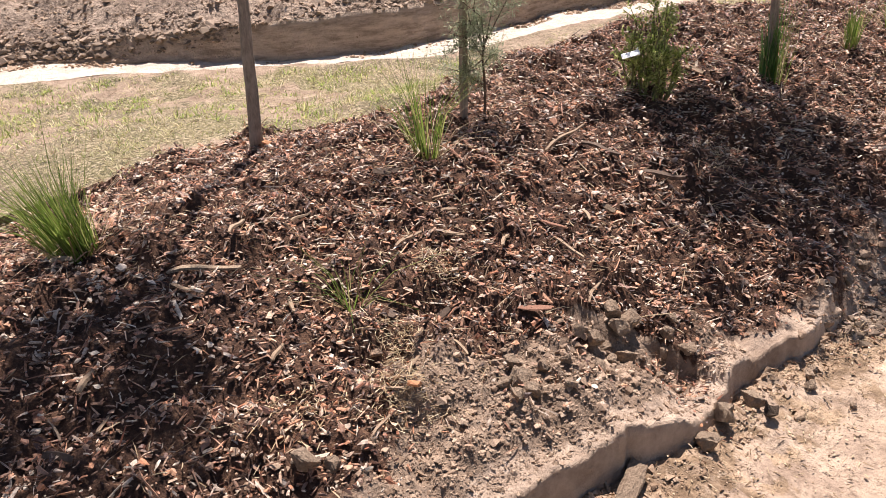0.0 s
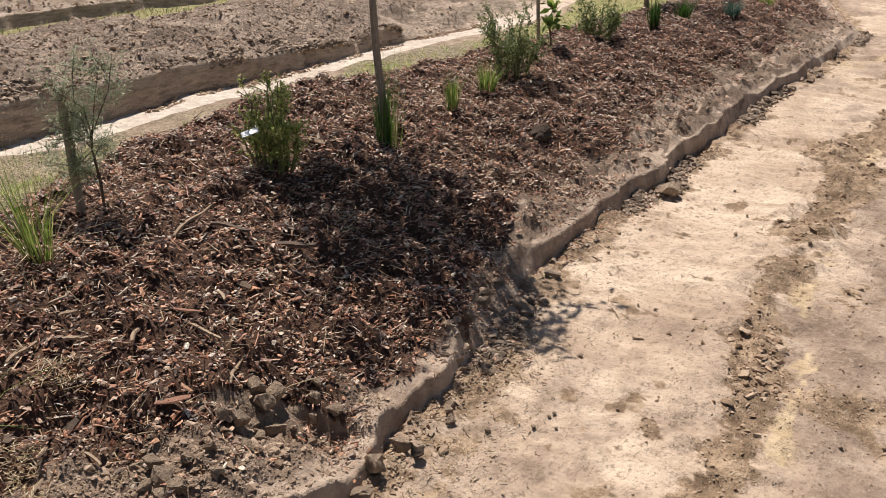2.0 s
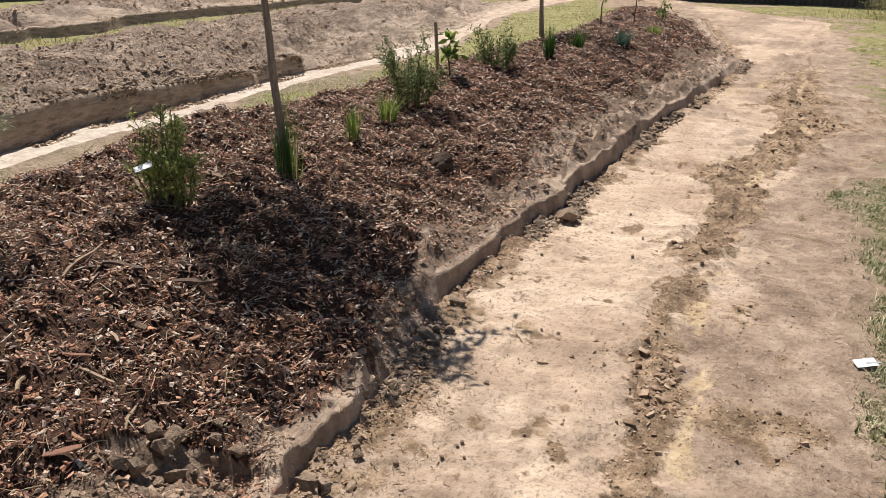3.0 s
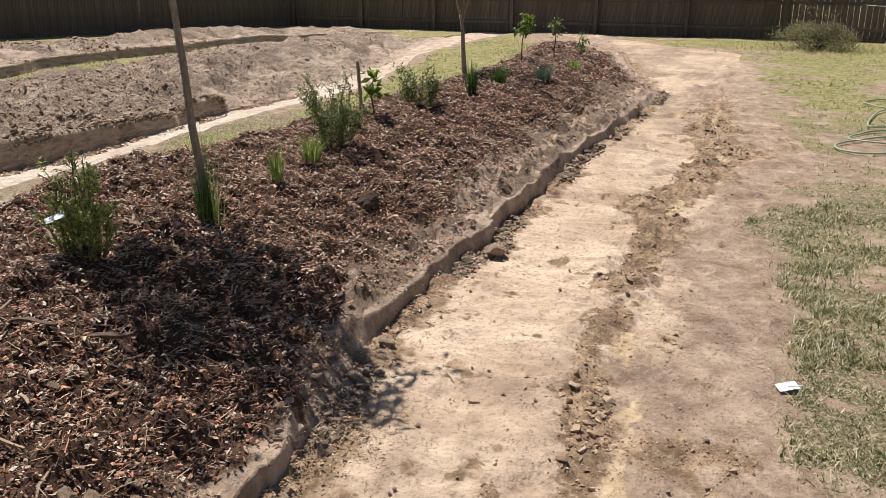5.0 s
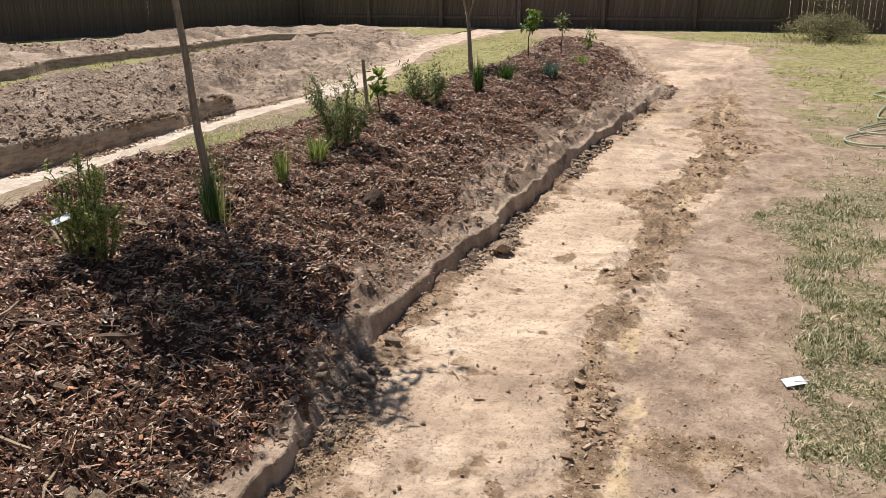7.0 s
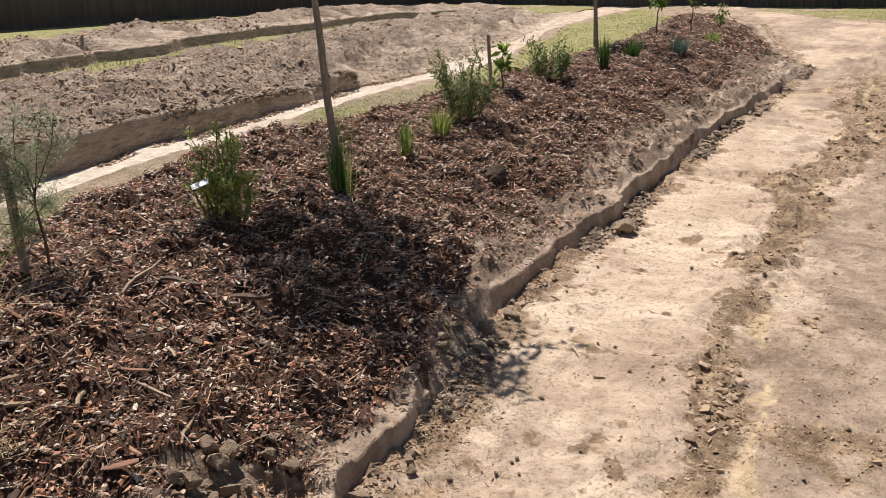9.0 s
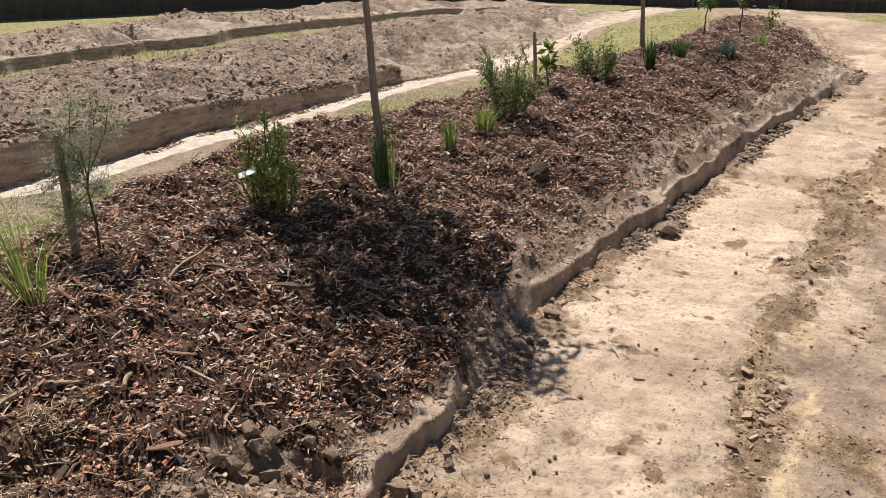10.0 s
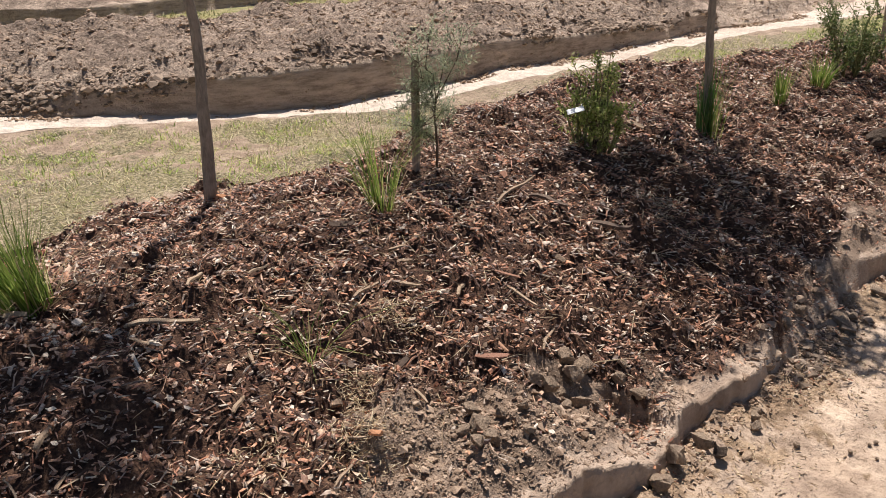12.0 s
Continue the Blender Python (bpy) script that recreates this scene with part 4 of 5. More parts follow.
qx, qy = scatter(7000, -4, 9, lambda x: toe2(x) - 0.16, lambda x: toe2(x) + 0.02, lambda x, y: smooth(-0.3, 0.4, fbm(x * 2, y * 2, 3, 103)))
lumps("soil_crumbs", qx, qy, rng.gamma(1.8, 0.012, len(qx)).clip(0.008, 0.1), "crumbled soil along the foot of the far cut face", "soil crumbs")

# fine crumbs on the bare bank
vbx, vby = scatter(42000, -2.3, -0.2, toe, lambda x: toe(x) + 0.7, lambda x, y: (1 - bare_band(x, y)) * smooth(0.01, 0.06, y - toe(x)) * (0.35 + 0.65 * smooth(-0.4, 0.4, fbm(x * 3, y * 3, 3, 98))))
lumps("soil_crumbs", vbx, vby, rng.gamma(1.6, 0.0035, len(vbx)).clip(0.003, 0.02), "fine brown soil crumbs on the bare bank", "soil crumbs", M_BANKLUMP)
# a drift of larger clods on the bare bank
kx, ky = rng.normal(-1.0, 0.3, 1300), rng.normal(0.12, 0.12, 1300)
kx, ky = np.concatenate([kx, rng.normal(-0.6, 0.12, 90), rng.uniform(-1.9, -1.2, 120)]), np.concatenate([ky, rng.normal(0.12, 0.08, 90), rng.normal(0.1, 0.08, 120)])
ok = ky > toe(kx) + 0.06
lumps("soil_crumbs", kx[ok], ky[ok], rng.gamma(1.8, 0.0066, int(ok.sum())).clip(0.005, 0.045), "drift of grey soil clods on the bare bank", "soil crumbs", M_BANKLUMP, fine=False)

# bark litter that slid down to the path
bx, by = scatter(9000, -0.6, 6, lambda x: toe(x) - 0.26, lambda x: toe(x) + 0.3, lambda x, y: near_first(x, y) * smooth(-0.2, 0.5, fbm(x * 2.2, y * 2.2, 3, 117)) * (0.06 + 0.94 * smooth(0.2, 0.02, toe(x) - y)))
nb = len(bx)
chips("bark_litter", bx, by, rng.gamma(2.0, 0.0075, nb).clip(0.006, 0.07), rng.uniform(0.002, 0.009, nb), rng.uniform(0.0015, 0.004, nb), 0.25, M_CHIPS, "bark litter slid down to the foot of the bank", "mulch")

lbx, lby = scatter(5200, -0.9, 1.6, lambda x: toe(x) - 0.6, lambda x: toe(x) - 0.02, lambda x, y: smooth(0.6, 0.1, toe(x) - y) * (0.3 + 0.7 * smooth(-0.3, 0.5, fbm(x * 3, y * 3, 3, 118))) * np.interp(x, [0.2, 1.6], [1, 0.3]))
nb = len(lbx)
chips("straw_flecks", lbx, lby, rng.gamma(2.5, 0.005, nb).clip(0.005, 0.04), rng.uniform(0.0015, 0.006, nb), rng.uniform(0.001, 0.003, nb), 0.25, M_STRAW, "flecks of straw and bark trodden into the path", "straw litter", 0.002)

# grass
def lawn_keep(x, y):
    patch = 0.3 + 0.7 * smooth(-0.6, 0.5, fbm(x * 1.3, y * 1.3, 4, 105) + 0.25 * smooth(0.0, 1.2, lawn_edge(x) - y))
    return patch * np.clip((5.5 / np.hypot(x + 2.2, y + 1.5)) ** 1.4, 0.04, 1)


def tufts(count, per, xa, xb, ya, yb, keep, radius):
    """Places of blades that grow in little tufts."""
    x, y = scatter(count, xa, xb, ya, yb, keep)
    x, y = np.repeat(x, per), np.repeat(y, per)
    return x + rng.normal(0, radius, len(x)), y + rng.normal(0, radius, len(x))


lx, ly = tufts(9000, 7, 0.0, 14, lambda x: x * 0 - 5.5, lambda x: lawn_edge(x) + 0.05, lambda x, y: lawn_keep(x, y) * (1 - 0.9 * lawn_bare(x, y)), 0.02)
nx_, ny_ = tufts(15000, 7, 0.2, 5.0, lambda x: lawn_edge(x) - 1.3, lambda x: lawn_edge(x) + 0.06, lambda x, y: (0.12 + 0.88 * smooth(-0.25, 0.35, fbm(x * 4.5, y * 4.5, 4, 141, 0.65))) * (1 - lawn_bare(x, y)) * near_first(x, y), 0.016)
lx, ly = np.concatenate([lx, nx_]), np.concatenate([ly, ny_])
n = len(lx)
blades("lawn_grass", lx, ly, rng.gamma(4, 0.0066, n).clip(0.012, 0.05) * (0.6 + 0.7 * smooth(-0.4, 0.5, fbm(lx * 3.5, ly * 3.5, 3, 143))), rng.uniform(0.3, 1.35, n), rng.uniform(0.003, 0.0056, n) * (1 + 0.11 * np.hypot(lx + 2, ly + 1.5)), M_GRASS,
       "dry and green lawn blades in patches", "grass")
dx, dy = scatter(8000, 0.3, 7, lambda x: x * 0 - 4.5, lambda x: lawn_edge(x) + 0.1, lambda x, y: near_first(x, y))
n = len(dx)
chips("dry_clippings", dx, dy, rng.gamma(4, 0.007, n).clip(0.012, 0.06), rng.uniform(0.0015, 0.0035, n), rng.uniform(0.001, 0.003, n), 0.3, M_STRAW,
      "dry grass clippings lying in the lawn", "straw litter", 0.012)
hx, hy = scatter(9000, -4, 5, back, lambda x: near2(x) - 0.3, lambda x, y: near_first(x, y))
n = len(hx)
chips("dry_clippings", hx, hy, rng.gamma(4, 0.009, n).clip(0.012, 0.07), rng.uniform(0.002, 0.005, n), rng.uniform(0.001, 0.003, n), 0.3, M_STRAW,
      "dry grass litter behind the mound", "straw litter", 0.008)
gx1, gy1 = tufts(20000, 7, -5, 11, lambda x: back(x) - 0.1, lambda x: near2(x) - 0.12, lambda x, y: (1 - 0.95 * strip_bare(x, y)) * (0.25 + 0.75 * smooth(-0.4, 0.4, fbm(x * 1.2, y * 1.2, 4, 107))) * np.clip((6.5 / np.hypot(x + 2.2, y + 1.5)) ** 1.3, 0.05, 1), 0.025)
n = len(gx1)
blades("strip_grass", gx1, gy1, rng.gamma(5, 0.006, n).clip(0.012, 0.06), rng.uniform(0.3, 1.6, n), rng.uniform(0.002, 0.004, n) * (1 + 0.16 * np.hypot(gx1 + 2, gy1 + 1.5)), M_STRIPGRASS,
       "thin yellow-green grass behind the mound", "grass")
pgx, pgy = tufts(9000, 8, -5, 11, lambda x: back(x) - 0.05, lambda x: near2(x) - 0.2, lambda x, y: (1 - strip_bare(x, y)) * smooth(0.1, 0.45, fbm(x * 1.5, y * 1.9, 4, 109, 0.6)) * np.clip((7 / np.hypot(x + 2.2, y + 1.5)) ** 1.2, 0.1, 1), 0.03)
n = len(pgx)
blades("green_grass", pgx, pgy, rng.gamma(5, 0.007, n).clip(0.015, 0.075), rng.uniform(0.3, 1.5, n), rng.uniform(0.003, 0.006, n) * (1 + 0.14 * np.hypot(pgx + 2, pgy + 1.5)), M_YELLOWLEAF,
       "bright green grass in patches behind the mound", "grass")

# ---- trees and plants ----
rng = np.random.default_rng(11)


def leaf_cloud(name, places, normals_jitter, length, width, mat, parent, label=""):
    """Small folded leaves at given places, as one mesh."""
    P = np.asarray(places, float)
    n = len(P)
    L, W = rng.uniform(0.7, 1.25, n) * length, rng.uniform(0.75, 1.2, n) * width
    t = np.array([[0, 0, 0], [0.45, -0.5, 0.10], [1, 0, -0.05], [0.45, 0.5, 0.10], [0.45, 0, 0]])
    loc = np.repeat(t[None], n, 0) * np.stack([L, W, W], -1)[:, None, :]
    loc = turned(loc, rng.uniform(0, 6.283, n), rng.normal(0, normals_jitter, n), rng.normal(0, normals_jitter, n))
    V = loc + P[:, None, :]
    F = np.array([[0, 1, 4], [1, 2, 4], [2, 3, 4], [3, 0, 4]])
    f = (np.arange(n)[:, None, None] * 5 + F[None]).reshape(-1, 3)
    return part(name, mesh_of(name, V.reshape(-1, 3), f, mat, True), parent=parent, label=label)


def along(points, n, start=0.2):
    """Random places along a polyline."""
    pts = np.array([tuple(p) for p in points])
    u = rng.uniform(start, 1, n) * (len(pts) - 1)
    i = np.minimum(u.astype(int), len(pts) - 2)
    return pts[i] + (pts[i + 1] - pts[i]) * (u - i)[:, None]


def tree(x, y, trunk_points, r0, crown_c, crown_r, leaves, limbs, label):
    """A young planted tree: crooked trunk, forked limbs, an open crown."""
    root = new("young_tree")
    root.location = (x, y, gz(x, y) - 0.03)
    tagged(root, label, "tree", "young trees on the mound")
    pts = [Vector(p) for p in trunk_points]
    radii = [r0 * (1.18 if i == 0 else 1 - 0.5 * i / (len(pts) - 1)) for i in range(len(pts))]
    trunk = part("trunk", tubes_mesh("trunk", [tube(pts, radii, 12)], M_BARK), parent=root)
    tip = pts[-1]
    cc, places = Vector(crown_c), []
    for k in range(limbs):
        a = 2.4 * k + rng.uniform(-0.3, 0.3)
        reach = crown_r[0] * (0.18 + 0.72 * math.sqrt((k + 0.5) / limbs))
        end = cc + Vector((math.cos(a) * reach, math.sin(a) * reach, rng.uniform(-0.5, 0.9) * crown_r[1]))
        st = pts[-2].lerp(tip, rng.uniform(0.1, 1.0))
        mid = st.lerp(end, 0.5) + Vector((0, 0, 0.12))
        lp = [st, mid, end]
        tb = [tube(lp, [r0 * 0.4, r0 * 0.24, r0 * 0.07], 6)]
        for j in range(4):
            s2 = mid.lerp(end, rng.uniform(0, 1))
            e2 = s2 + Vector(tuple(rng.normal(0, 0.22, 3) * np.array([1, 1, 0.7])))
            tb.append(tube([s2, s2.lerp(e2, 0.5) + Vector((0, 0, 0.03)), e2], [r0 * 0.14, r0 * 0.09, r0 * 0.04], 5))
            places.append(along([s2, e2], leaves // (limbs * 5), 0.1) + rng.normal(0, 0.05, (leaves // (limbs * 5), 3)))
        places.append(along(lp, leaves // (limbs * 5), 0.5) + rng.normal(0, 0.06, (leaves // (limbs * 5), 3)))
        part("limb", tubes_mesh("limb", tb, M_BARK), parent=trunk)
    leaf_cloud("crown", np.concatenate(places), 0.7, 0.085, 0.032, M_DARKLEAF, root, "open crown of narrow green leaves")
    return root


def clump(x, y, height, spread, count, width, mat, label, dead=0.0, lean=(0.05, 0.7), group="grass tussocks on the mound", tilt=(0, 0)):
    """A strappy tussock: blades rising from one crown and arching outwards."""
    root = new("grass_tussock")
    root.location = (x, y, gz(x, y))
    tagged(root, label, "grass tussock", group)
    a = rng.uniform(0, 6.283, count)
    r = spread * np.sqrt(rng.uniform(0, 1, count))
    h = height * rng.uniform(0.45, 1.0, count) * np.where(rng.uniform(0, 1, count) < 0.06, 1.35, 1.0)
    l = rng.uniform(lean[0], lean[1], count) ** 1.3
    me = blades("leaf_tuft", r * np.cos(a), r * np.sin(a), h, l, np.full(count, width), mat, "", "", "", np.full(count, -0.02), root, a + rng.normal(0, 0.4, count), 0.75)
    if tilt != (0, 0):
        me.rotation_euler = (tilt[0], tilt[1], 0)
    if dead:
        k = int(count * dead)
        a = rng.uniform(0, 6.283, k)
        blades("dry_tuft", spread * np.cos(a), spread * np.sin(a), height * rng.uniform(0.3, 0.7, k), rng.uniform(0.8, 1.8, k), np.full(k, width), M_STRAW, "", "", "", np.full(k, -0.01), root, a, 0.8)
    return root


def shrub(name, x, y, height, radius, stems, leaves, length, width, leaf_mat, label, category, upright=0.6, base=0.0, low=0.62):
    """A planted shrub: several stems with side twigs and many small leaves."""
    root = new(name)
    root.location = (x, y, gz(x, y))
    tagged(root, label, category)
    tb, places = [], []
    per = max(leaves // stems, 1)
    for k in range(stems):
        a = 2 * math.pi * k / stems + rng.uniform(-0.5, 0.5)
        h = height * (rng.uniform(low, 1.0) if rng.uniform(0, 1) < 0.6 else rng.uniform(low * 0.75, low))
        rr = radius * rng.uniform(0.35, 1.0)
        foot = 0.02 + base * rr
        pts = [Vector((foot * math.cos(a), foot * math.sin(a), -0.03))]
        for j in range(1, 5):
            f = j / 4
            o = foot + (rr - foot) * f ** (1 / max(upright, 0.1) * 0.8)
            pts.append(Vector((o * math.cos(a) + rng.normal(0, 0.012), o * math.sin(a) + rng.normal(0, 0.012), h * f)))
        r = 0.0045 + 0.004 * height
        tb.append(tube(pts, [r, r * 0.85, r * 0.65, r * 0.45, r * 0.2], 5))
        for j in range(6):
            i = rng.integers(1, 4)
            s = pts[i].lerp(pts[i + 1], rng.uniform(0, 1))
            d = Vector((math.cos(a + rng.normal(0, 1.2)), math.sin(a + rng.normal(0, 1.2)), rng.uniform(0.3, 1.2))).normalized()
            e = s + d * max(radius, 0.10) * rng.uniform(0.25, 0.7)
            tb.append(tube([s, s.lerp(e, 0.5), e], [r * 0.4, r * 0.3, r * 0.12], 4))
            places.append(along([s, e], per // 10 + 1, 0.1))
        places.append(along(pts, per * 4 // 10 + 1, 0.06))
    P = np.concatenate(places)
    P = P + rng.normal(0, length * 0.35, P.shape)
    P[:, 2] = np.maximum(P[:, 2], 0.01)
    part("stem", tubes_mesh("stem", tb, M_GREENSTEM if leaf_mat in (M_YELLOWLEAF, M_MIXLEAF) else M_TWIG), parent=root)
    leaf_cloud("foliage", P, 0.75, length, width, leaf_mat, root)
    return root


def stake(x, y, height, r, lean, label):
    root = new("garden_stake")
    root.location = (x, y, gz(x, y))
    tagged(root, label, "garden stake", "stakes on the mound")
    bm = bmesh.new()
    for i, f in enumerate((-0.12, 0.3, 0.7, 0.985, 1.0)):
        k = r * (0.82 if f == 1.0 else 1)
        z = f * height if f > 0 else f
        for sx, sy in ((-1, -1), (1, -1), (1, 1), (-1, 1)):
            bm.verts.new((sx * k + lean[0] * z + rng.normal(0, r * 0.05), sy * k + lean[1] * z + rng.normal(0, r * 0.05), z))
    bm.verts.ensure_lookup_table()
    for i in range(4):
        for k in range(4):
            bm.faces.new([bm.verts[i * 4 + k], bm.verts[i * 4 + (k + 1) % 4], bm.verts[i * 4 + 4 + (k + 1) % 4], bm.verts[i * 4 + 4 + k]])
    bm.faces.new([bm.verts[16 + k] for k in range(4)])
    bmesh.ops.bevel(bm, geom=[e for e in bm.edges if abs((e.verts[0].co - e.verts[1].co).normalized().z) > 0.9], offset=r * 0.3, segments=2, affect="EDGES")
    part("post", bm, M_STAKE, root)
    return root


tree(-1.08, 1.86, [(0, 0, -0.1), (0.008, 0, 0.12), (0.015, 0.0, 0.3), (0.015, 0.0, 0.45), (0.03, 0.015, 0.62), (0.03, 0.02, 0.78), (0.0, 0.03, 1.0), (-0.02, 0.03, 1.2), (-0.02, 0.03, 1.6), (0.0, 0.03, 2.5)], 0.029,
     (-0.10, 0.0, 3.05), (0.38, 0.42), 850, 11, "young tree with a smooth grey-brown trunk in bark mulch")
tree(1.44, 1.19, [(0, 0, -0.1), (-0.015, 0.0, 0.2), (-0.05, 0.01, 0.5), (-0.06, 0.02, 0.8), (-0.09, 0.03, 1.15), (-0.12, 0.03, 1.45), (-0.12, 0.03, 1.6)], 0.0245,
     (-0.09, 0.32, 2.0), (0.78, 0.42), 2500, 17, "young tree with a slightly leaning brown trunk among green tussock blades")
tree(7.6, 1.95, [(0, 0, -0.1), (-0.02, 0.02, 0.3), (-0.03, 0.03, 0.6), (-0.05, 0.05, 0.76)], 0.032,
     (-0.1, 0.05, 1.6), (0.55, 0.5), 900, 4, "young forked tree standing at the grassy side of the mound")

clump(-1.95, 1.2, 0.40, 0.07, 280, 0.0042, M_TUFT, "bright green strappy tussock at the edge of the mulch", 0.12, (0.02, 0.65), tilt=(0.05, -0.30))
clump(-0.655, 1.17, 0.52, 0.045, 95, 0.0036, M_TUFT, "upright green grass tussock in bark mulch", 0.2, (0.0, 0.75), tilt=(0.0, -0.10))
clump(-1.29, 0.62, 0.27, 0.03, 26, 0.004, M_TUFT, "sparse wispy grass seedling in the mulch", 0.5, (0.1, 1.4))
clump(1.41, 1.185, 0.38, 0.036, 130, 0.0042, M_MIDTUFT, "dark green upright tussock round a young tree", 0.03, (0.0, 0.32))
clump(1.46, 1.16, 0.62, 0.05, 46, 0.0026, M_TUFT, "thin reedy stems beside a young tree", 0.1, (0.0, 0.45))
clump(2.11, 1.18, 0.27, 0.035, 90, 0.005, M_TUFT, "small green grass tussock in bark mulch", 0.1, (0.0, 0.4))
clump(2.65, 1.25, 0.27, 0.045, 130, 0.006, M_TUFT, "bright green grass tuft beside a dark shrub", 0.2, (0.0, 0.7))
clump(5.92, 1.28, 0.36, 0.05, 130, 0.007, M_DARKTUFT, "slender dark green tussock in bark mulch", 0.05, (0.0, 0.35))
clump(6.8, 1.27, 0.30, 0.07, 150, 0.008, M_DARKTUFT, "dark green tussock on the mound", 0.1, (0.0, 0.6))
clump(7.6, 0.98, 0.22, 0.08, 140, 0.009, M_BLUETUFT, "low blue-green tussock in bark mulch", 0.0, (0.1, 0.8))
clump(9.0, 0.93, 0.16, 0.08, 120, 0.010, M_TUFT, "small bright green plant near the mound's end", 0.0, (0.2, 1.0))

shrub("leafy_shrub", 0.60, 1.225, 0.47, 0.125, 22, 2800, 0.025, 0.009, M_YELLOWLEAF, "upright bright green shrub with a white plant tag", "shrub", 1.3, 0.5, 0.5)
shrub("leafy_shrub", 3.10, 1.32, 0.45, 0.26, 24, 3600, 0.027, 0.010, M_MIXLEAF, "spreading dark green small-leaved shrub in mulch", "shrub", 0.9, 0.45, 0.5)
shrub("leafy_shrub", 4.88, 1.40, 0.35, 0.22, 18, 1500, 0.034, 0.014, M_MIXLEAF, "rounded green shrub beside the grass strip", "shrub", 0.9, 0.5, 0.5)


def headed_sapling(x, y, height, head, bottom, leaves, length, width, leaf_mat, label):
    """A thin straight stem with its leaves gathered in a head at the top."""
    root = new("sapling")
    root.location = (x, y, gz(x, y))
    tagged(root, label, "sapling", "saplings on the mound")
    pts = [Vector((rng.normal(0, 0.008) * k, rng.normal(0, 0.008) * k, -0.04 + (height * 0.92 + 0.04) * k / 4)) for k in range(5)]
    tb, places = [tube(pts, [0.009, 0.008, 0.007, 0.005, 0.002], 6)], []
    for k in range(9):
        s = pts[2].lerp(pts[4], rng.uniform(0, 1)) if bottom > 0.4 else pts[1].lerp(pts[4], rng.uniform(0, 1))
        a = rng.uniform(0, 6.283)
        e = s + Vector((math.cos(a) * head, math.sin(a) * head, rng.uniform(-0.02, 0.12))) * rng.uniform(0.5, 1.0)
        tb.append(tube([s, s.lerp(e, 0.5) + Vector((0, 0, 0.01)), e], [0.003, 0.002, 0.001], 4))
        places.append(along([s, e], leaves // 9 + 1, 0.2) + rng.normal(0, head * 0.22, (leaves // 9 + 1, 3)))
    P = np.concatenate(places)
    P[:, 2] = np.maximum(P[:, 2], height * bottom)
    part("stem", tubes_mesh("stem", tb, M_TWIG), parent=root)
    leaf_cloud("foliage", P, 0.75, length, width, leaf_mat, root)
    return root


headed_sapling(4.02, 1.46, 0.38, 0.10, 0.55, 60, 0.09, 0.036, M_LEAF, "thin sapling with a few broad dark leaves")
headed_sapling(8.5, 1.5, 0.62, 0.14, 0.6, 170, 0.075, 0.036, M_LEAF, "small sapling with a rounded leafy head on a bare stem")
headed_sapling(9.4, 1.3, 0.60, 0.12, 0.3, 150, 0.06, 0.026, M_MIXLEAF, "slender sapling with pale variegated leaves")
headed_sapling(10.2, 1.1, 0.34, 0.10, 0.2, 80, 0.06, 0.028, M_LEAF, "low leafy seedling at the mound's end")
for ax, ay, spread, count in ((-0.99, 0.59, 0.045, 200), (-1.26, 0.42, 0.045, 200), (-1.36, 0.21, 0.06, 320), (-1.62, 0.28, 0.07, 130), (0.55, 0.75, 0.07, 130)):
    jx, jy = rng.normal(ax, spread, count), rng.normal(ay, spread * 0.8, count)
    ob = chips("straw_mat", jx, jy, rng.gamma(4, 0.006, count).clip(0.010, 0.05), rng.uniform(0.0014, 0.003, count), rng.uniform(0.001, 0.002, count), 0.4, M_PALESTRAW, "matted patch of dead pale straw on the mulch", "straw mat", 0.014)
    ob["group"] = "straw mats on the mound"

# the fine-needled sapling tied to its stake
root = new("sapling")
root.location = (-0.235, 1.37, gz(-0.235, 1.37))
tagged(root, "wispy grey-green fine-needled sapling beside a stake", "sapling")
main = [Vector(p) for p in ((0, 0, -0.04), (0.004, 0.0, 0.12), (-0.008, 0.004, 0.26), (0.0, 0.0, 0.34))]
tb, places = [tube(main, [0.0065, 0.006, 0.005, 0.004], 6)], []
for end, bend in (((0.10, -0.06, 0.62), 0.02), ((-0.02, 0.02, 0.60), -0.02), ((-0.09, 0.06, 0.50), 0.03), ((0.05, -0.03, 0.56), 0.0), ((-0.11, 0.10, 0.36), 0.02), ((-0.13, 0.11, 0.22), 0.0), ((-0.09, 0.1, 0.10), 0.0), ((-0.06, 0.04, 0.42), 0.0), ((-0.08, 0.03, 0.18), 0.0), ((-0.12, 0.06, 0.30), 0.0), ((0.03, -0.05, 0.28), 0.0)):
    e = Vector(end)
    s = main[3].lerp(main[2], rng.uniform(0, 1)) if e.z > 0.3 else main[1].lerp(main[2], rng.uniform(0, 1))
    m = s.lerp(e, 0.5) + Vector((bend, -bend, 0.02))
    tb.append(tube([s, m, e], [0.003, 0.0022, 0.001], 5))
    for k in range(9):
        a = s.lerp(m, rng.uniform(0.4, 1)) if k < 3 else m.lerp(e, rng.uniform(0, 1))
        b = a + Vector(tuple(rng.normal(0, 0.062, 3) * np.array([1, 1, 0.8]))) + Vector((0, 0, 0.03))
        tb.append(tube([a, a.lerp(b, 0.5), b], [0.0013, 0.001, 0.0006], 3))
        places.append(along([a, b], 44, 0.0) + rng.normal(0, 0.012, (44, 3)))
part("stem", tubes_mesh("stem", tb, M_TWIG), parent=root)
leaf_cloud("foliage", np.concatenate(places), 0.75, 0.028, 0.0036, M_GREYLEAF, root)
stake(-0.29, 1.445, 0.50, 0.013, (0.0, 0.0), "square weathered timber stake beside a wispy sapling")
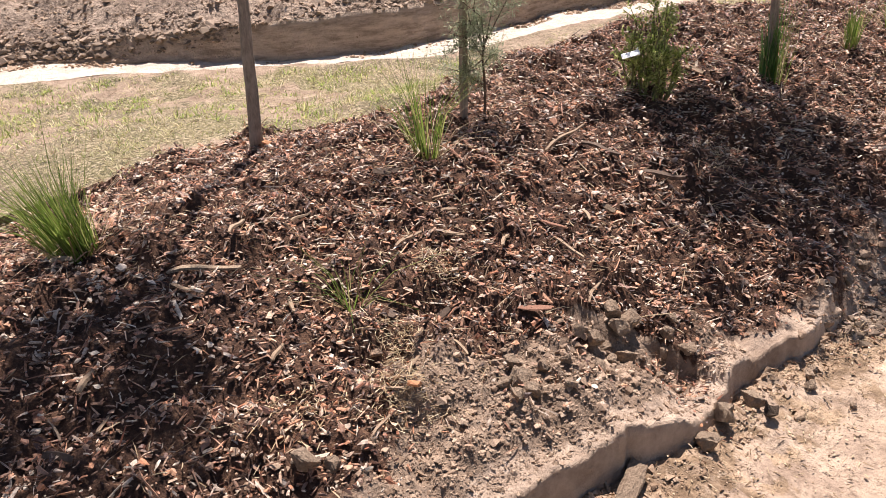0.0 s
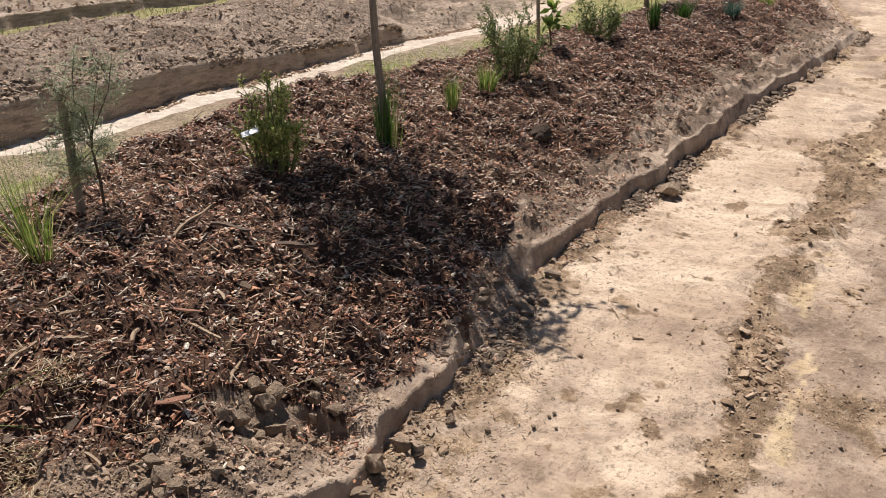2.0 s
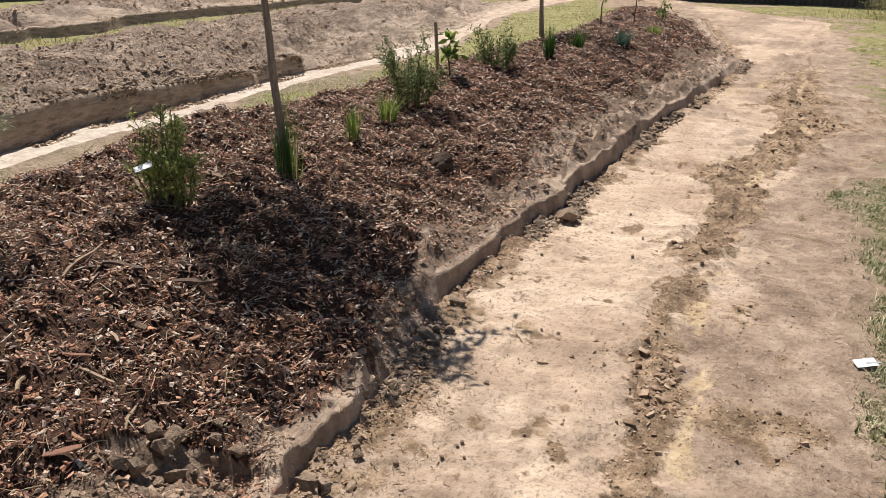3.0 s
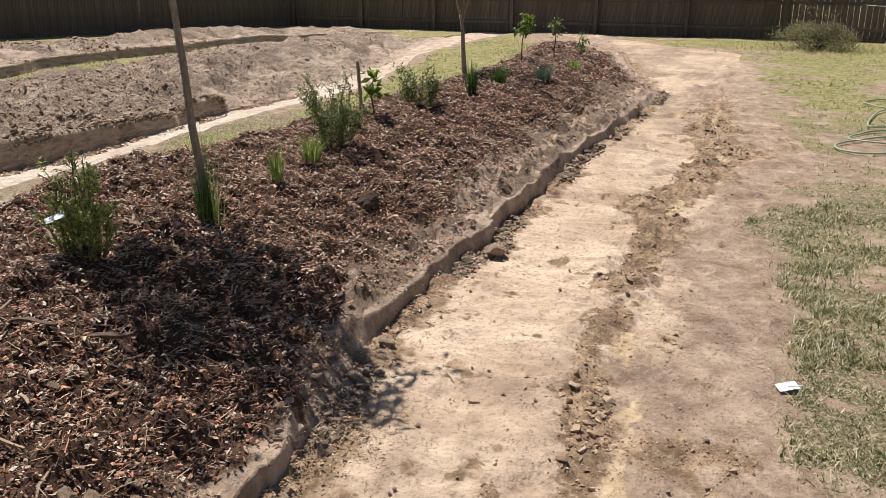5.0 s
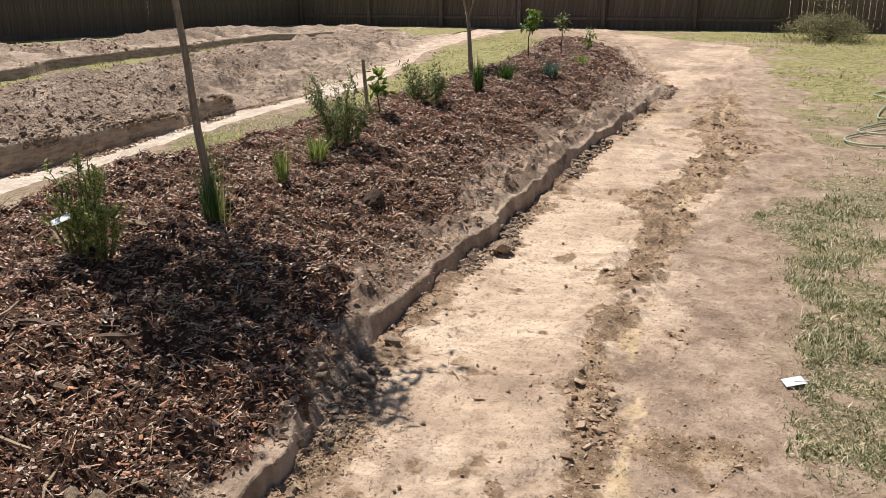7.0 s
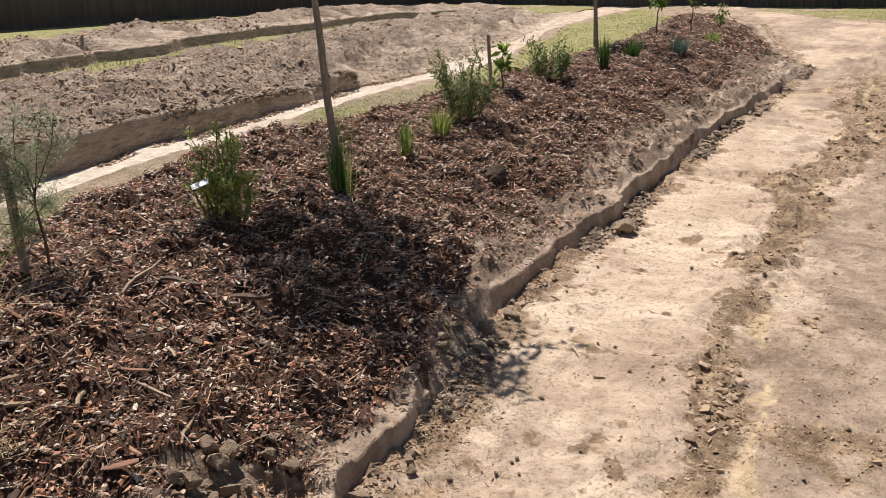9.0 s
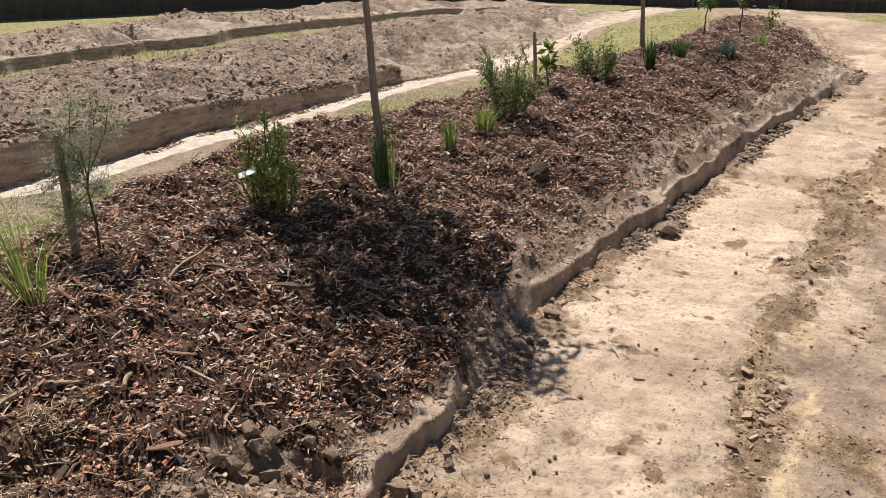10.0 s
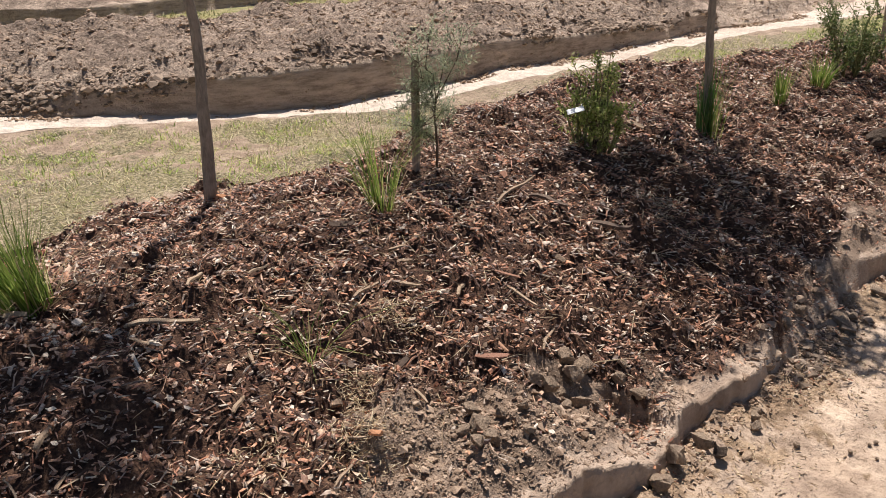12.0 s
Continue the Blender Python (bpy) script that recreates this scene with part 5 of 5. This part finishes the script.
stake(4.02, 1.56, 0.44, 0.011, (-0.07, 0.02), "short dark timber stake behind a shrub")

# white plant tag on the shrub
tag = new("plant_tag")
tag.matrix_world = pose(0.45, 1.215, gz(0.45, 1.215) + 0.19, 0, 0, 0)
tagged(tag, "small white plastic plant tag hanging in the shrub", "plant tag")
bm = bmesh.new()
bmesh.ops.create_cube(bm, size=1, matrix=pose(0, 0, 0, 0, 0, -40) @ pose(0, 0, 0, 12, -16, 0) @ Matrix.Diagonal((0.08, 0.05, 0.0015, 1)))
bmesh.ops.bevel(bm, geom=bm.edges[:], offset=0.0005, segments=1, affect="EDGES")
part("card", bm, M_PAPER, tag)
part("tie", tubes_mesh("tie", [tube([(0.02, -0.01, 0.0), (0.05, 0.01, 0.02), (0.09, 0.04, 0.01)], [0.0015, 0.0015, 0.0012], 4)], M_PAPER), parent=tag)

# ---- fences ----
def paling_mesh(h, w, seed):
    r = random.Random(seed)
    bm = bmesh.new()
    bmesh.ops.create_cube(bm, size=1, matrix=Matrix.Translation((0, 0, h / 2)) @ Matrix.Diagonal((w, 0.014, h, 1)))
    for v in bm.verts:
        v.co.x += r.uniform(-0.004, 0.004)
        if v.co.z > 0.5:
            v.co.z += r.uniform(-0.015, 0.015)
    me = bpy.data.meshes.new("paling")
    bm.to_mesh(me)
    bm.free()
    me.materials.append(M_FENCE)
    return me


PALINGS = [paling_mesh(1.8, 0.098, k) for k in range(5)]


def box(w, d, h, bev=0.004):
    bm = bmesh.new()
    bmesh.ops.create_cube(bm, size=1, matrix=Matrix.Translation((0, 0, h / 2)) @ Matrix.Diagonal((w, d, h, 1)))
    bmesh.ops.bevel(bm, geom=bm.edges[:], offset=bev, segments=1, affect="EDGES")
    return bm


def fence(label, origin, turn, length, pitch, side, wide=1.0, closed=0.0):
    """A paling fence: posts and rails on one side of the palings, a plinth board below."""
    root = new("paling_fence")
    root.matrix_world = pose(*origin, 0, 0, turn)
    tagged(root, label, "fence", "boundary fences")
    post = box(0.1, 0.1, 1.75)
    post_me = bpy.data.meshes.new("post")
    post.to_mesh(post_me)
    post.free()
    post_me.materials.append(M_FENCE)
    for k in range(int(length / 2.6) + 1):
        part("post", post_me, parent=root).location = (k * 2.6 + 0.3, side * 0.105, -0.05)
    for z in (0.28, 0.95, 1.5):
        ob = part("rail", box(length, 0.045, 0.09), M_FENCE, root)
        ob.location = (length / 2, side * 0.032, z)
    ob = part("plinth_board", box(length, 0.03, 0.2), M_FENCE, root)
    ob.location = (length / 2, -side * 0.026, -0.03)
    rr = random.Random(5)
    for k in range(int(length / pitch)):
        ob = part("paling", PALINGS[k % 5], parent=root)
        ob.location = (pitch * (k + 0.5) + rr.uniform(-0.0015, 0.0015), 0.016 * (k % 2), 0.03 + rr.uniform(-0.012, 0.012))
        ob.rotation_euler = (0, rr.gauss(0, 0.0018), 0)
        ob.scale = (wide * (1.17 if pitch * k < closed else 1), 1, 1)
    return root


fence("weathered dark timber paling fence across the end of the yard", (23.6, 14.2, -0.02), -91.5, 22.4, 0.15, -1, 1.42, 15.6)
fence("weathered dark timber paling fence along the side of the yard", (23.55, 14.0, -0.02), 155, 30.0, 0.093, -1)

# ---- bush, white box and hose by the fence ----
bush = new("overgrown_bush")
bush.location = (20.0, -2.3, 0.0)
tagged(bush, "low tangled olive-green bush overgrown with weeds by the fence", "bush")
tb, places = [], []
for k in range(46):
    a, rr = rng.uniform(0, 6.283), rng.uniform(0.2, 1.25)
    tip = Vector((rr * math.cos(a), rr * math.sin(a) * 0.88, 0.52 * math.sqrt(max(1.05 - (rr / 1.3) ** 2, 0.03)) * rng.uniform(0.7, 1.1)))
    mid = Vector((tip.x * 0.45, tip.y * 0.45, tip.z * 0.75 + 0.05))
    tb.append(tube([(tip.x * 0.1, tip.y * 0.1, -0.03), mid, tip], [0.012, 0.008, 0.003], 4))
    places.append(along([mid, tip], 300, 0.0) + rng.normal(0, 0.09, (300, 3)))
P = np.concatenate(places)
P[:, 2] = np.maximum(P[:, 2], 0.03)
for k in range(6):
    tb.append(tube([(0.1 * k - 0.2, 0.1, 0.4), (0.1 * k - 0.2, 0.12 * k - 0.3, 0.7), (0.12 * k - 0.3, 0.16 * k - 0.5, 0.8 + 0.06 * k)], [0.008, 0.006, 0.003], 4))
    P = np.concatenate([P, along([(0.1 * k - 0.2, 0.12 * k - 0.3, 0.8), (0.12 * k - 0.3, 0.16 * k - 0.5, 0.8 + 0.06 * k)], 25, 0) + rng.normal(0, 0.05, (25, 3))])
part("stem", tubes_mesh("stem", tb, M_TWIG), parent=bush)
leaf_cloud("foliage", P, 0.75, 0.05, 0.02, M_DRYLEAF, bush)


def blob(name, size, seed, mat, detail=2, rough=0.3, flat=1.0):
    """An irregular broken lump with facets."""
    bm = bmesh.new()
    bmesh.ops.create_icosphere(bm, subdivisions=detail, radius=0.5)
    for v in bm.verts:
        d = noise.noise(v.co * 2.1 + Vector((seed * 7.1, seed * 3.3, 0))) * rough + noise.noise(v.co * 5 + Vector((seed, 0, seed * 5.0))) * rough * 0.35
        v.co *= 1 + d
        v.co = Vector((v.co.x * size[0], v.co.y * size[1], v.co.z * size[2] * flat))
    me = bpy.data.meshes.new(name)
    bm.to_mesh(me)
    bm.free()
    me.materials.append(mat)
    return me


def chunk(name, size, seed, mat):
    """A broken angular lump: the hull of random points, with its faces roughened."""
    r = random.Random(seed)
    bm = bmesh.new()
    for k in range(16):
        v = Vector((r.uniform(-1, 1), r.uniform(-1, 1), r.uniform(-1, 1)))
        v = v.normalized() * r.uniform(0.38, 0.56)
        bm.verts.new(v)
    hull = bmesh.ops.convex_hull(bm, input=bm.verts[:])
    bmesh.ops.delete(bm, geom=[g for g in hull["geom_interior"] if isinstance(g, bmesh.types.BMVert)], context="VERTS")
    bmesh.ops.subdivide_edges(bm, edges=bm.edges[:], cuts=2, use_grid_fill=True)
    bmesh.ops.triangulate(bm, faces=bm.faces[:])
    for v in bm.verts:
        v.co += Vector((r.uniform(-1, 1), r.uniform(-1, 1), r.uniform(-1, 1))) * 0.022
        v.co *= 1 + 0.10 * noise.noise(v.co * 4 + Vector((seed, seed, 0)))
        v.co = Vector((v.co.x * size[0], v.co.y * size[1], v.co.z * size[2]))
    me = bpy.data.meshes.new(name)
    bm.to_mesh(me)
    bm.free()
    me.materials.append(mat)
    return me


def lay(name, me, x, y, rx=0, ry=0, rz=0, sink=0.25, label="", category="", group="", z=None):
    ob = new(name, me)
    zs = [abs(v.co.z) for v in me.vertices]
    h = max(zs)
    ob.matrix_world = pose(x, y, (gz(x, y) if z is None else z) + h * (1 - 2 * sink), rx, ry, rz)
    return tagged(ob, label, category, group)

# ---- rubble, stones and pieces of wood ----
rng = np.random.default_rng(12)
CLODS = [chunk("soil_clod", (1, 1, 0.85), 20 + k, M_CLOD) for k in range(7)]
RUBBLE = [
    (-0.575, 0.195, 0.105, 0.080), (-0.50, 0.215, 0.080, 0.085), (-0.555, 0.245, 0.066, 0.080), (-0.585, 0.140, 0.112, 0.072),
    (-0.70, 0.165, 0.075, 0.055), (-0.64, 0.185, 0.06, 0.05), (-0.445, 0.105, 0.055, 0.055), (-0.74, 0.20, 0.06, 0.05),
    (-0.79, 0.05, 0.061, 0.044), (-0.41, 0.13, 0.058, 0.055), (-0.40, 0.05, 0.070, 0.054),
    (-0.50, -0.17, 0.120, 0.090), (-0.62, -0.22, 0.110, 0.074), (-0.33, -0.16, 0.088, 0.058), (-1.04, 0.11, 0.081, 0.072),
    (-1.02, 0.17, 0.066, 0.056), (-1.04, 0.06, 0.071, 0.055), (-1.09, 0.12, 0.058, 0.048), (-1.10, 0.05, 0.063, 0.047),
    (-0.94, 0.13, 0.057, 0.043), (-1.04, 0.22, 0.050, 0.043), (-0.88, 0.10, 0.050, 0.044), (-1.70, 0.11, 0.087, 0.073),
    (-1.64, 0.09, 0.058, 0.049), (-0.93, 0.02, 0.049, 0.039), (-0.52, 0.05, 0.05, 0.04),
    (-0.68, 0.11, 0.05, 0.04), (-0.06, -0.18, 0.06, 0.045), (-0.10, -0.21, 0.05, 0.04), (-0.02, -0.16, 0.045, 0.04), (-0.36, 0.16, 0.05, 0.045), (0.42, 0.02, 0.06, 0.05), (0.62, 0.08, 0.07, 0.05), (0.9, 0.14, 0.06, 0.05),
]
for k, (x, y, w, h) in enumerate(RUBBLE):
    ob = lay("soil_clod", CLODS[k % 7], x, y, rng.uniform(-25, 25), rng.uniform(-25, 25), rng.uniform(0, 360), 0.5,
             "broken grey-brown soil clod fallen from the bank", "soil clod", "clods at the broken bank")
    ob.scale = (w, h if h > w else w * 0.8, min(w, h) * 1.05)
    ob.location.z = gz(x, y) + min(w, h) * 0.34
for x, y, size, turn in ((-0.93, -0.235, (0.26, 0.085, 0.07), 28), (0.78, -0.02, (0.14, 0.10, 0.07), 40), (1.16, 0.02, (0.11, 0.09, 0.06), 70)):
    ob = lay("soil_slab", CLODS[int(abs(x) * 10) % 4], x, y, 6, -5, turn, 0.3, "fallen slab of pale bank soil at the path", "soil slab", "slabs of fallen bank")
    ob.scale = size
    ob.location.z = gz(x, y) + size[2] * 0.3
ob = lay("flat_rock", chunk("flat_rock", (0.25, 0.16, 0.115), 44, M_CLOD), 2.60, -0.05, 4, -3, 20, 0.2, "flat grey-brown rock lying at the foot of the bank", "rock")
ob = lay("smooth_stone", blob("smooth_stone", (0.058, 0.034, 0.024), 9, M_STICK, 2, 0.5), -0.245, -0.275, 0, 0, 10, 0.2, "smooth orange-brown stone on the clay path", "stone")
dark_lump = lay("dark_lump", blob("dark_lump", (0.15, 0.12, 0.085), 12, M_DARKCLOD, 3, 0.6), 2.42, 0.72, 0, 0, 0, 0.3, "dark rotted lump of wood in the mulch", "wood lump")

PEBBLE = [blob("pebble", (0.034, 0.028, 0.022), 30 + k, M_CLOD, 1, 0.3) for k in range(4)]
for k, (x, y) in enumerate([(2.89, -0.38), (2.47, -0.56), (2.53, -0.36), (2.15, -0.03), (1.84, -0.05), (1.94, -0.13), (1.59, -0.09), (1.52, -0.12), (1.09, -0.52),
                            (0.54, -0.41), (0.10, -0.49), (0.05, -0.54), (-0.07, -0.34), (0.02, -0.47), (2.11, -0.59), (2.17, -0.06), (1.06, -0.45), (0.88, -0.65),
                            (0.25, -0.68), (0.12, -0.50), (0.79, -1.47), (2.14, -0.95)]):
    ob = lay("pebble", PEBBLE[k % 4], x, y, 0, 0, rng.uniform(0, 360), 0.2, "small dark brown pebble on the pale clay path", "pebble", "pebbles on the path")
    ob.scale = Vector((1, 1, 1)) * rng.uniform(0.45, 0.85)


def splinter(length, width, seed, mat):
    """A split piece of wood: a bent, tapering, ragged-ended stave."""
    r = random.Random(seed)
    bm = bmesh.new()
    rings = []
    for i in range(6):
        f = i / 5
        w = width * (0.45 + 0.55 * math.sin(math.pi * (0.12 + 0.76 * f))) * r.uniform(0.85, 1.1)
        bend = 0.06 * length * math.sin(math.pi * f) * r.uniform(0.6, 1.2)
        rings.append([bm.verts.new(((f - 0.5) * length + r.uniform(-1, 1) * 0.02 * length, bend + sy * w / 2, sz * w * 0.32 + 0.03 * length * math.sin(2 * math.pi * f)))
                      for sy, sz in ((-1, -0.7), (1, -1), (0.8, 1), (-0.9, 0.8))])
    for a, b in zip(rings, rings[1:]):
        for k in range(4):
            bm.faces.new([a[k], a[(k + 1) % 4], b[(k + 1) % 4], b[k]])
    bm.faces.new(rings[0][::-1])
    bm.faces.new(rings[-1])
    me = bpy.data.meshes.new("wood_splinter")
    bm.to_mesh(me)
    bm.free()
    me.materials.append(mat)
    return me


SPLINTERS = [
    (-2.07, 0.58, 0.10, 50, 0.020), (-0.80, 0.82, 0.07, -21, 0.012), (-1.01, 0.74, 0.127, 16, 0.014), (-1.49, 1.01, 0.13, 49, 0.016),
    (-1.67, 1.17, 0.082, 28, 0.016), (-1.03, 0.94, 0.09, -108, 0.014), (-1.48, 0.66, 0.127, -101, 0.012), (-1.25, 1.05, 0.098, 23, 0.016),
    (-0.34, 0.61, 0.09, -116, 0.014), (-0.06, 1.05, 0.26, 13, 0.016), (-0.53, 0.52, 0.195, -84, 0.012), (-0.69, 0.62, 0.15, 39, 0.016),
    (-1.12, 0.29, 0.105, -98, 0.010), (-1.40, 0.23, 0.095, -39, 0.009), (-1.47, 0.14, 0.084, 28, 0.010), (-1.61, 0.45, 0.072, 42, 0.014),
    (-2.18, 0.50, 0.10, -83, 0.007), (-0.86, 0.72, 0.098, -44, 0.016), (-0.57, 0.31, 0.156, 33, 0.012),
]
for k, (x, y, length, turn, width) in enumerate(SPLINTERS):
    ob = lay("wood_splinter", splinter(length, width, k, M_STICK), x, y, rng.uniform(-20, 20), rng.uniform(-10, 10), turn, 0, "pale split wood splinter lying on the mulch", "wood splinter", "splinters on the mulch")
    ob.location.z = gz(x, y) + 0.022
for k, (x, y, length, turn, width) in enumerate([(0.15, 0.72, 0.20, -50, 0.034), (0.0, 0.91, 0.2, -80, 0.022)]):
    ob = lay("bark_piece", splinter(length, width, 60 + k, M_TWIG), x, y, 0, 0, turn, 0, "large dark piece of bark on the mulch", "bark piece", "bark pieces")
    ob.location.z = gz(x, y) + 0.02
for k, (x, y, length, turn, width) in enumerate([(1.34, 0.0, 0.13, -23, 0.008), (1.46, -0.07, 0.12, 60, 0.006), (0.80, -0.55, 0.05, 96, 0.010), (1.0, -0.36, 0.2, 35, 0.004), (0.62, -0.20, 0.11, 30, 0.006)]):
    ob = lay("twig", splinter(length, width, 80 + k, M_STICK), x, y, 0, 0, turn, 0, "thin dry twig on the clay path", "twig", "twigs on the path")
    ob.location.z = gz(x, y) + width * 0.3

ob = lay("bark_piece", splinter(0.22, 0.02, 70, M_STICK), -1.645, 0.90, 10, 0, -28, 0, "long pale split strip of bark arched over the mulch", "bark piece", "bark pieces")
ob.location.z = gz(-1.645, 0.90) + 0.024
SLABS = [splinter(0.085, 0.03, 200 + k, (M_BARKSLAB, M_STICK, M_TWIG)[k % 3]) for k in range(6)]
for k in range(30):
    x = -2.2 + 3.4 * rng.uniform(0, 1)
    y = float(toe(np.array([x]))[0]) + rng.uniform(0.45, 1.5)
    ob = lay("bark_piece", SLABS[k % 6], x, y, rng.uniform(-50, 50), rng.uniform(-25, 25), rng.uniform(0, 360), 0, "rust-brown slab of bark tilted up out of the mulch", "bark piece", "bark pieces")
    ob.scale = (rng.uniform(0.6, 1.3), rng.uniform(0.5, 1.0), rng.uniform(0.15, 0.35))
    ob.location.z = gz(x, y) + 0.018

# dead leaf curled up on the path
bm = bmesh.new()
bmesh.ops.create_grid(bm, x_segments=8, y_segments=6, size=0.5)
for v in bm.verts:
    u, w = v.co.x, v.co.y * (1 - 2.2 * v.co.x ** 2)
    v.co = Vector((u * 0.07, w * 0.05, 0.016 + 0.07 * w * w + 0.012 * math.sin(7 * u + 3 * w)))
ext = bmesh.ops.extrude_face_region(bm, geom=bm.faces[:])
for v in (g for g in ext["geom"] if isinstance(g, bmesh.types.BMVert)):
    v.co.z += 0.0012
me = bpy.data.meshes.new("dead_leaf")
bm.to_mesh(me)
bm.free()
me.materials.append(M_DARKCLOD)
lay("dead_leaf", me, -0.346, -0.228, 20, 10, 35, 0.4, "dark curled dead leaf lying on the clay path", "leaf")

FLAKES = [(-1.05, 1.80, 0.055, M_ORANGE), (-1.86, 1.02, 0.05, M_PALE), (-1.80, 0.92, 0.032, M_PALE), (-0.02, 1.22, 0.03, M_PALE), (1.78, 1.32, 0.03, M_PALE), (-0.62, 0.36, 0.035, M_PALE),
          (-1.33, 0.20, 0.05, M_ORANGE), (-1.22, 0.95, 0.045, M_ORANGE), (-0.45, 1.1, 0.03, M_PALE), (0.2, 0.55, 0.03, M_PALE)]
for k, (x, y, size, mat) in enumerate(FLAKES):
    ob = lay("bark_flake", chunk("bark_flake", (size, size * 0.7, size * 0.35), 90 + k, mat), x, y, rng.uniform(-20, 20), rng.uniform(-20, 20), rng.uniform(0, 360), 0, "pale broken flake of bark on the mulch", "bark flake", "bark flakes")
    ob.location.z = gz(x, y) + 0.028

# white card on the lawn's edge
card = new("paper_card")
card.matrix_world = pose(1.335, -1.75, gz(1.335, -1.75) + 0.02, 2, -3, -66)
tagged(card, "small white card lying at the lawn's edge", "card")
bm = bmesh.new()
bmesh.ops.create_grid(bm, x_segments=6, y_segments=4, size=0.5)
for v in bm.verts:
    v.co = Vector((v.co.x * 0.085, v.co.y * 0.058, 0.004 * math.sin(v.co.x * 3) + 0.003 * v.co.y))
ext = bmesh.ops.extrude_face_region(bm, geom=bm.faces[:])
for v in (g for g in ext["geom"] if isinstance(g, bmesh.types.BMVert)):
    v.co.z += 0.0012
part("sheet", bm, M_PAPER, card)
part("tail", tubes_mesh("tail", [tube([(0.0, -0.004, 0.002), (0.052, -0.012, 0.006), (0.068, -0.016, 0.002)], [0.006, 0.004, 0.0015], 5)], M_PAPER), parent=card)


# ---- garden hose ----
def curve_points(ctrl, n=12):
    """A smooth line through the given places."""
    c = [np.array(p, float) for p in ctrl]
    c = [c[0] * 2 - c[1]] + c + [c[-1] * 2 - c[-2]]
    out = []
    for i in range(1, len(c) - 2):
        for k in range(n):
            t = k / n
            a, b, d, e = c[i - 1:i + 3]
            out.append(0.5 * (2 * b + (d - a) * t + (2 * a - 5 * b + 4 * d - e) * t * t + (3 * b - a - 3 * d + e) * t ** 3))
    out.append(c[-2])
    return out


hose = new("garden_hose")
tagged(hose, "coiled pale green garden hose lying on the lawn", "garden hose")
loops = [(7.9, -3.6), (7.25, -3.05), (7.02, -2.62), (7.0, -2.36), (7.24, -2.22), (7.62, -2.42), (8.0, -2.9), (8.05, -3.3), (7.7, -3.2), (7.55, -2.7), (7.75, -2.38), (8.15, -2.6),
         (8.5, -3.1), (8.9, -3.3), (8.6, -2.85), (8.45, -2.65), (8.9, -2.66), (9.6, -2.8), (10.2, -3.0), (10.7, -3.4), (10.4, -3.0), (10.75, -2.75), (11.3, -3.2), (11.2, -3.8)]
pts = curve_points([(x, y, 0.0) for x, y in loops], 10)
pts = [(p[0], p[1], gz(p[0], p[1]) + 0.022 + 0.012 * (i % 97) / 97) for i, p in enumerate(pts)]
part("tube", tubes_mesh("tube", [tube(pts, [0.0105] * len(pts), 8)], M_HOSE), parent=hose)
part("connector", tubes_mesh("connector", [tube([(7.55, -2.78, gz(7.55, -2.78) + 0.03), (7.62, -2.84, gz(7.62, -2.84) + 0.03), (7.70, -2.90, gz(7.7, -2.9) + 0.03)], [0.028, 0.034, 0.022], 10)], M_BLUE), parent=hose, label="blue plastic hose connector")

# ---- white box with a pipe beside the bush ----
unit = new("water_tank")
unit.matrix_world = pose(22.2, -4.66, -0.02, 0, 0, 8)
tagged(unit, "white plastic tank standing by the fence", "tank")
bm = bmesh.new()
bmesh.ops.create_cone(bm, cap_ends=True, segments=28, radius1=0.55, radius2=0.52, depth=1.0, matrix=Matrix.Translation((0, 0, 0.5)))
bmesh.ops.bevel(bm, geom=[e for e in bm.edges if e.calc_face_angle(0) > 1], offset=0.05, segments=3, affect="EDGES")
part("body", bm, M_WHITE, unit)
bm = bmesh.new()
bmesh.ops.create_cone(bm, cap_ends=True, segments=24, radius1=0.3, radius2=0.26, depth=0.08, matrix=Matrix.Translation((0, 0, 1.03)))
part("lid", bm, M_WHITE, unit)
part("pipe", tubes_mesh("pipe", [tube([(0.1, 0.42, 0.95), (0.15, 0.75, 0.97), (0.2, 1.1, 0.99)], [0.007, 0.007, 0.007], 8)], M_WHITE), parent=unit)

# rank grass round the bush
wx, wy = rng.normal(20.0, 0.9, 1800), rng.normal(-2.5, 1.0, 1800)
blades("rank_grass", wx, wy, rng.uniform(0.04, 0.18, 1800), rng.uniform(0.4, 1.6, 1800), np.full(1800, 0.012), M_FARGRASS, "rank yellow-green grass round the bush", "grass")
# tufts of far lawn
vx, vy = scatter(46000, 7, 22, lambda x: x * 0 - 8, lambda x: lawn_edge(x) - 0.05, lambda x, y: smooth(-0.5, 0.4, fbm(x, y, 3, 111)) * (1 - lawn_bare(x, y)))
blades("far_lawn_grass", vx, vy, rng.uniform(0.012, 0.045, len(vx)), rng.uniform(0.6, 2.2, len(vx)), np.full(len(vx), 0.015), M_FARGRASS, "yellow-green lawn blades towards the fence", "grass")
ux, uy = scatter(9000, 9, 21, lambda x: back(x) + 0.1, lambda x: near2(x) - 0.2, lambda x, y: smooth(-0.5, 0.4, fbm(x, y, 3, 113)) * (1 - strip_bare(x, y)))
blades("far_strip_grass", ux, uy, rng.uniform(0.02, 0.05, len(ux)), rng.uniform(0.3, 1.4, len(ux)), np.full(len(ux), 0.016), M_FARGRASS, "yellow-green grass behind the mound's end", "grass")
ex, ey = scatter(9000, -4, 16, back2, near3, lambda x, y: smooth(-0.5, 0.4, fbm(x, y, 3, 115)))
blades("mound_grass", ex, ey, rng.uniform(0.03, 0.09, len(ex)), rng.uniform(0.3, 1.4, len(ex)), np.full(len(ex), 0.016), M_FARGRASS, "grass in the gap between soil mounds", "grass")
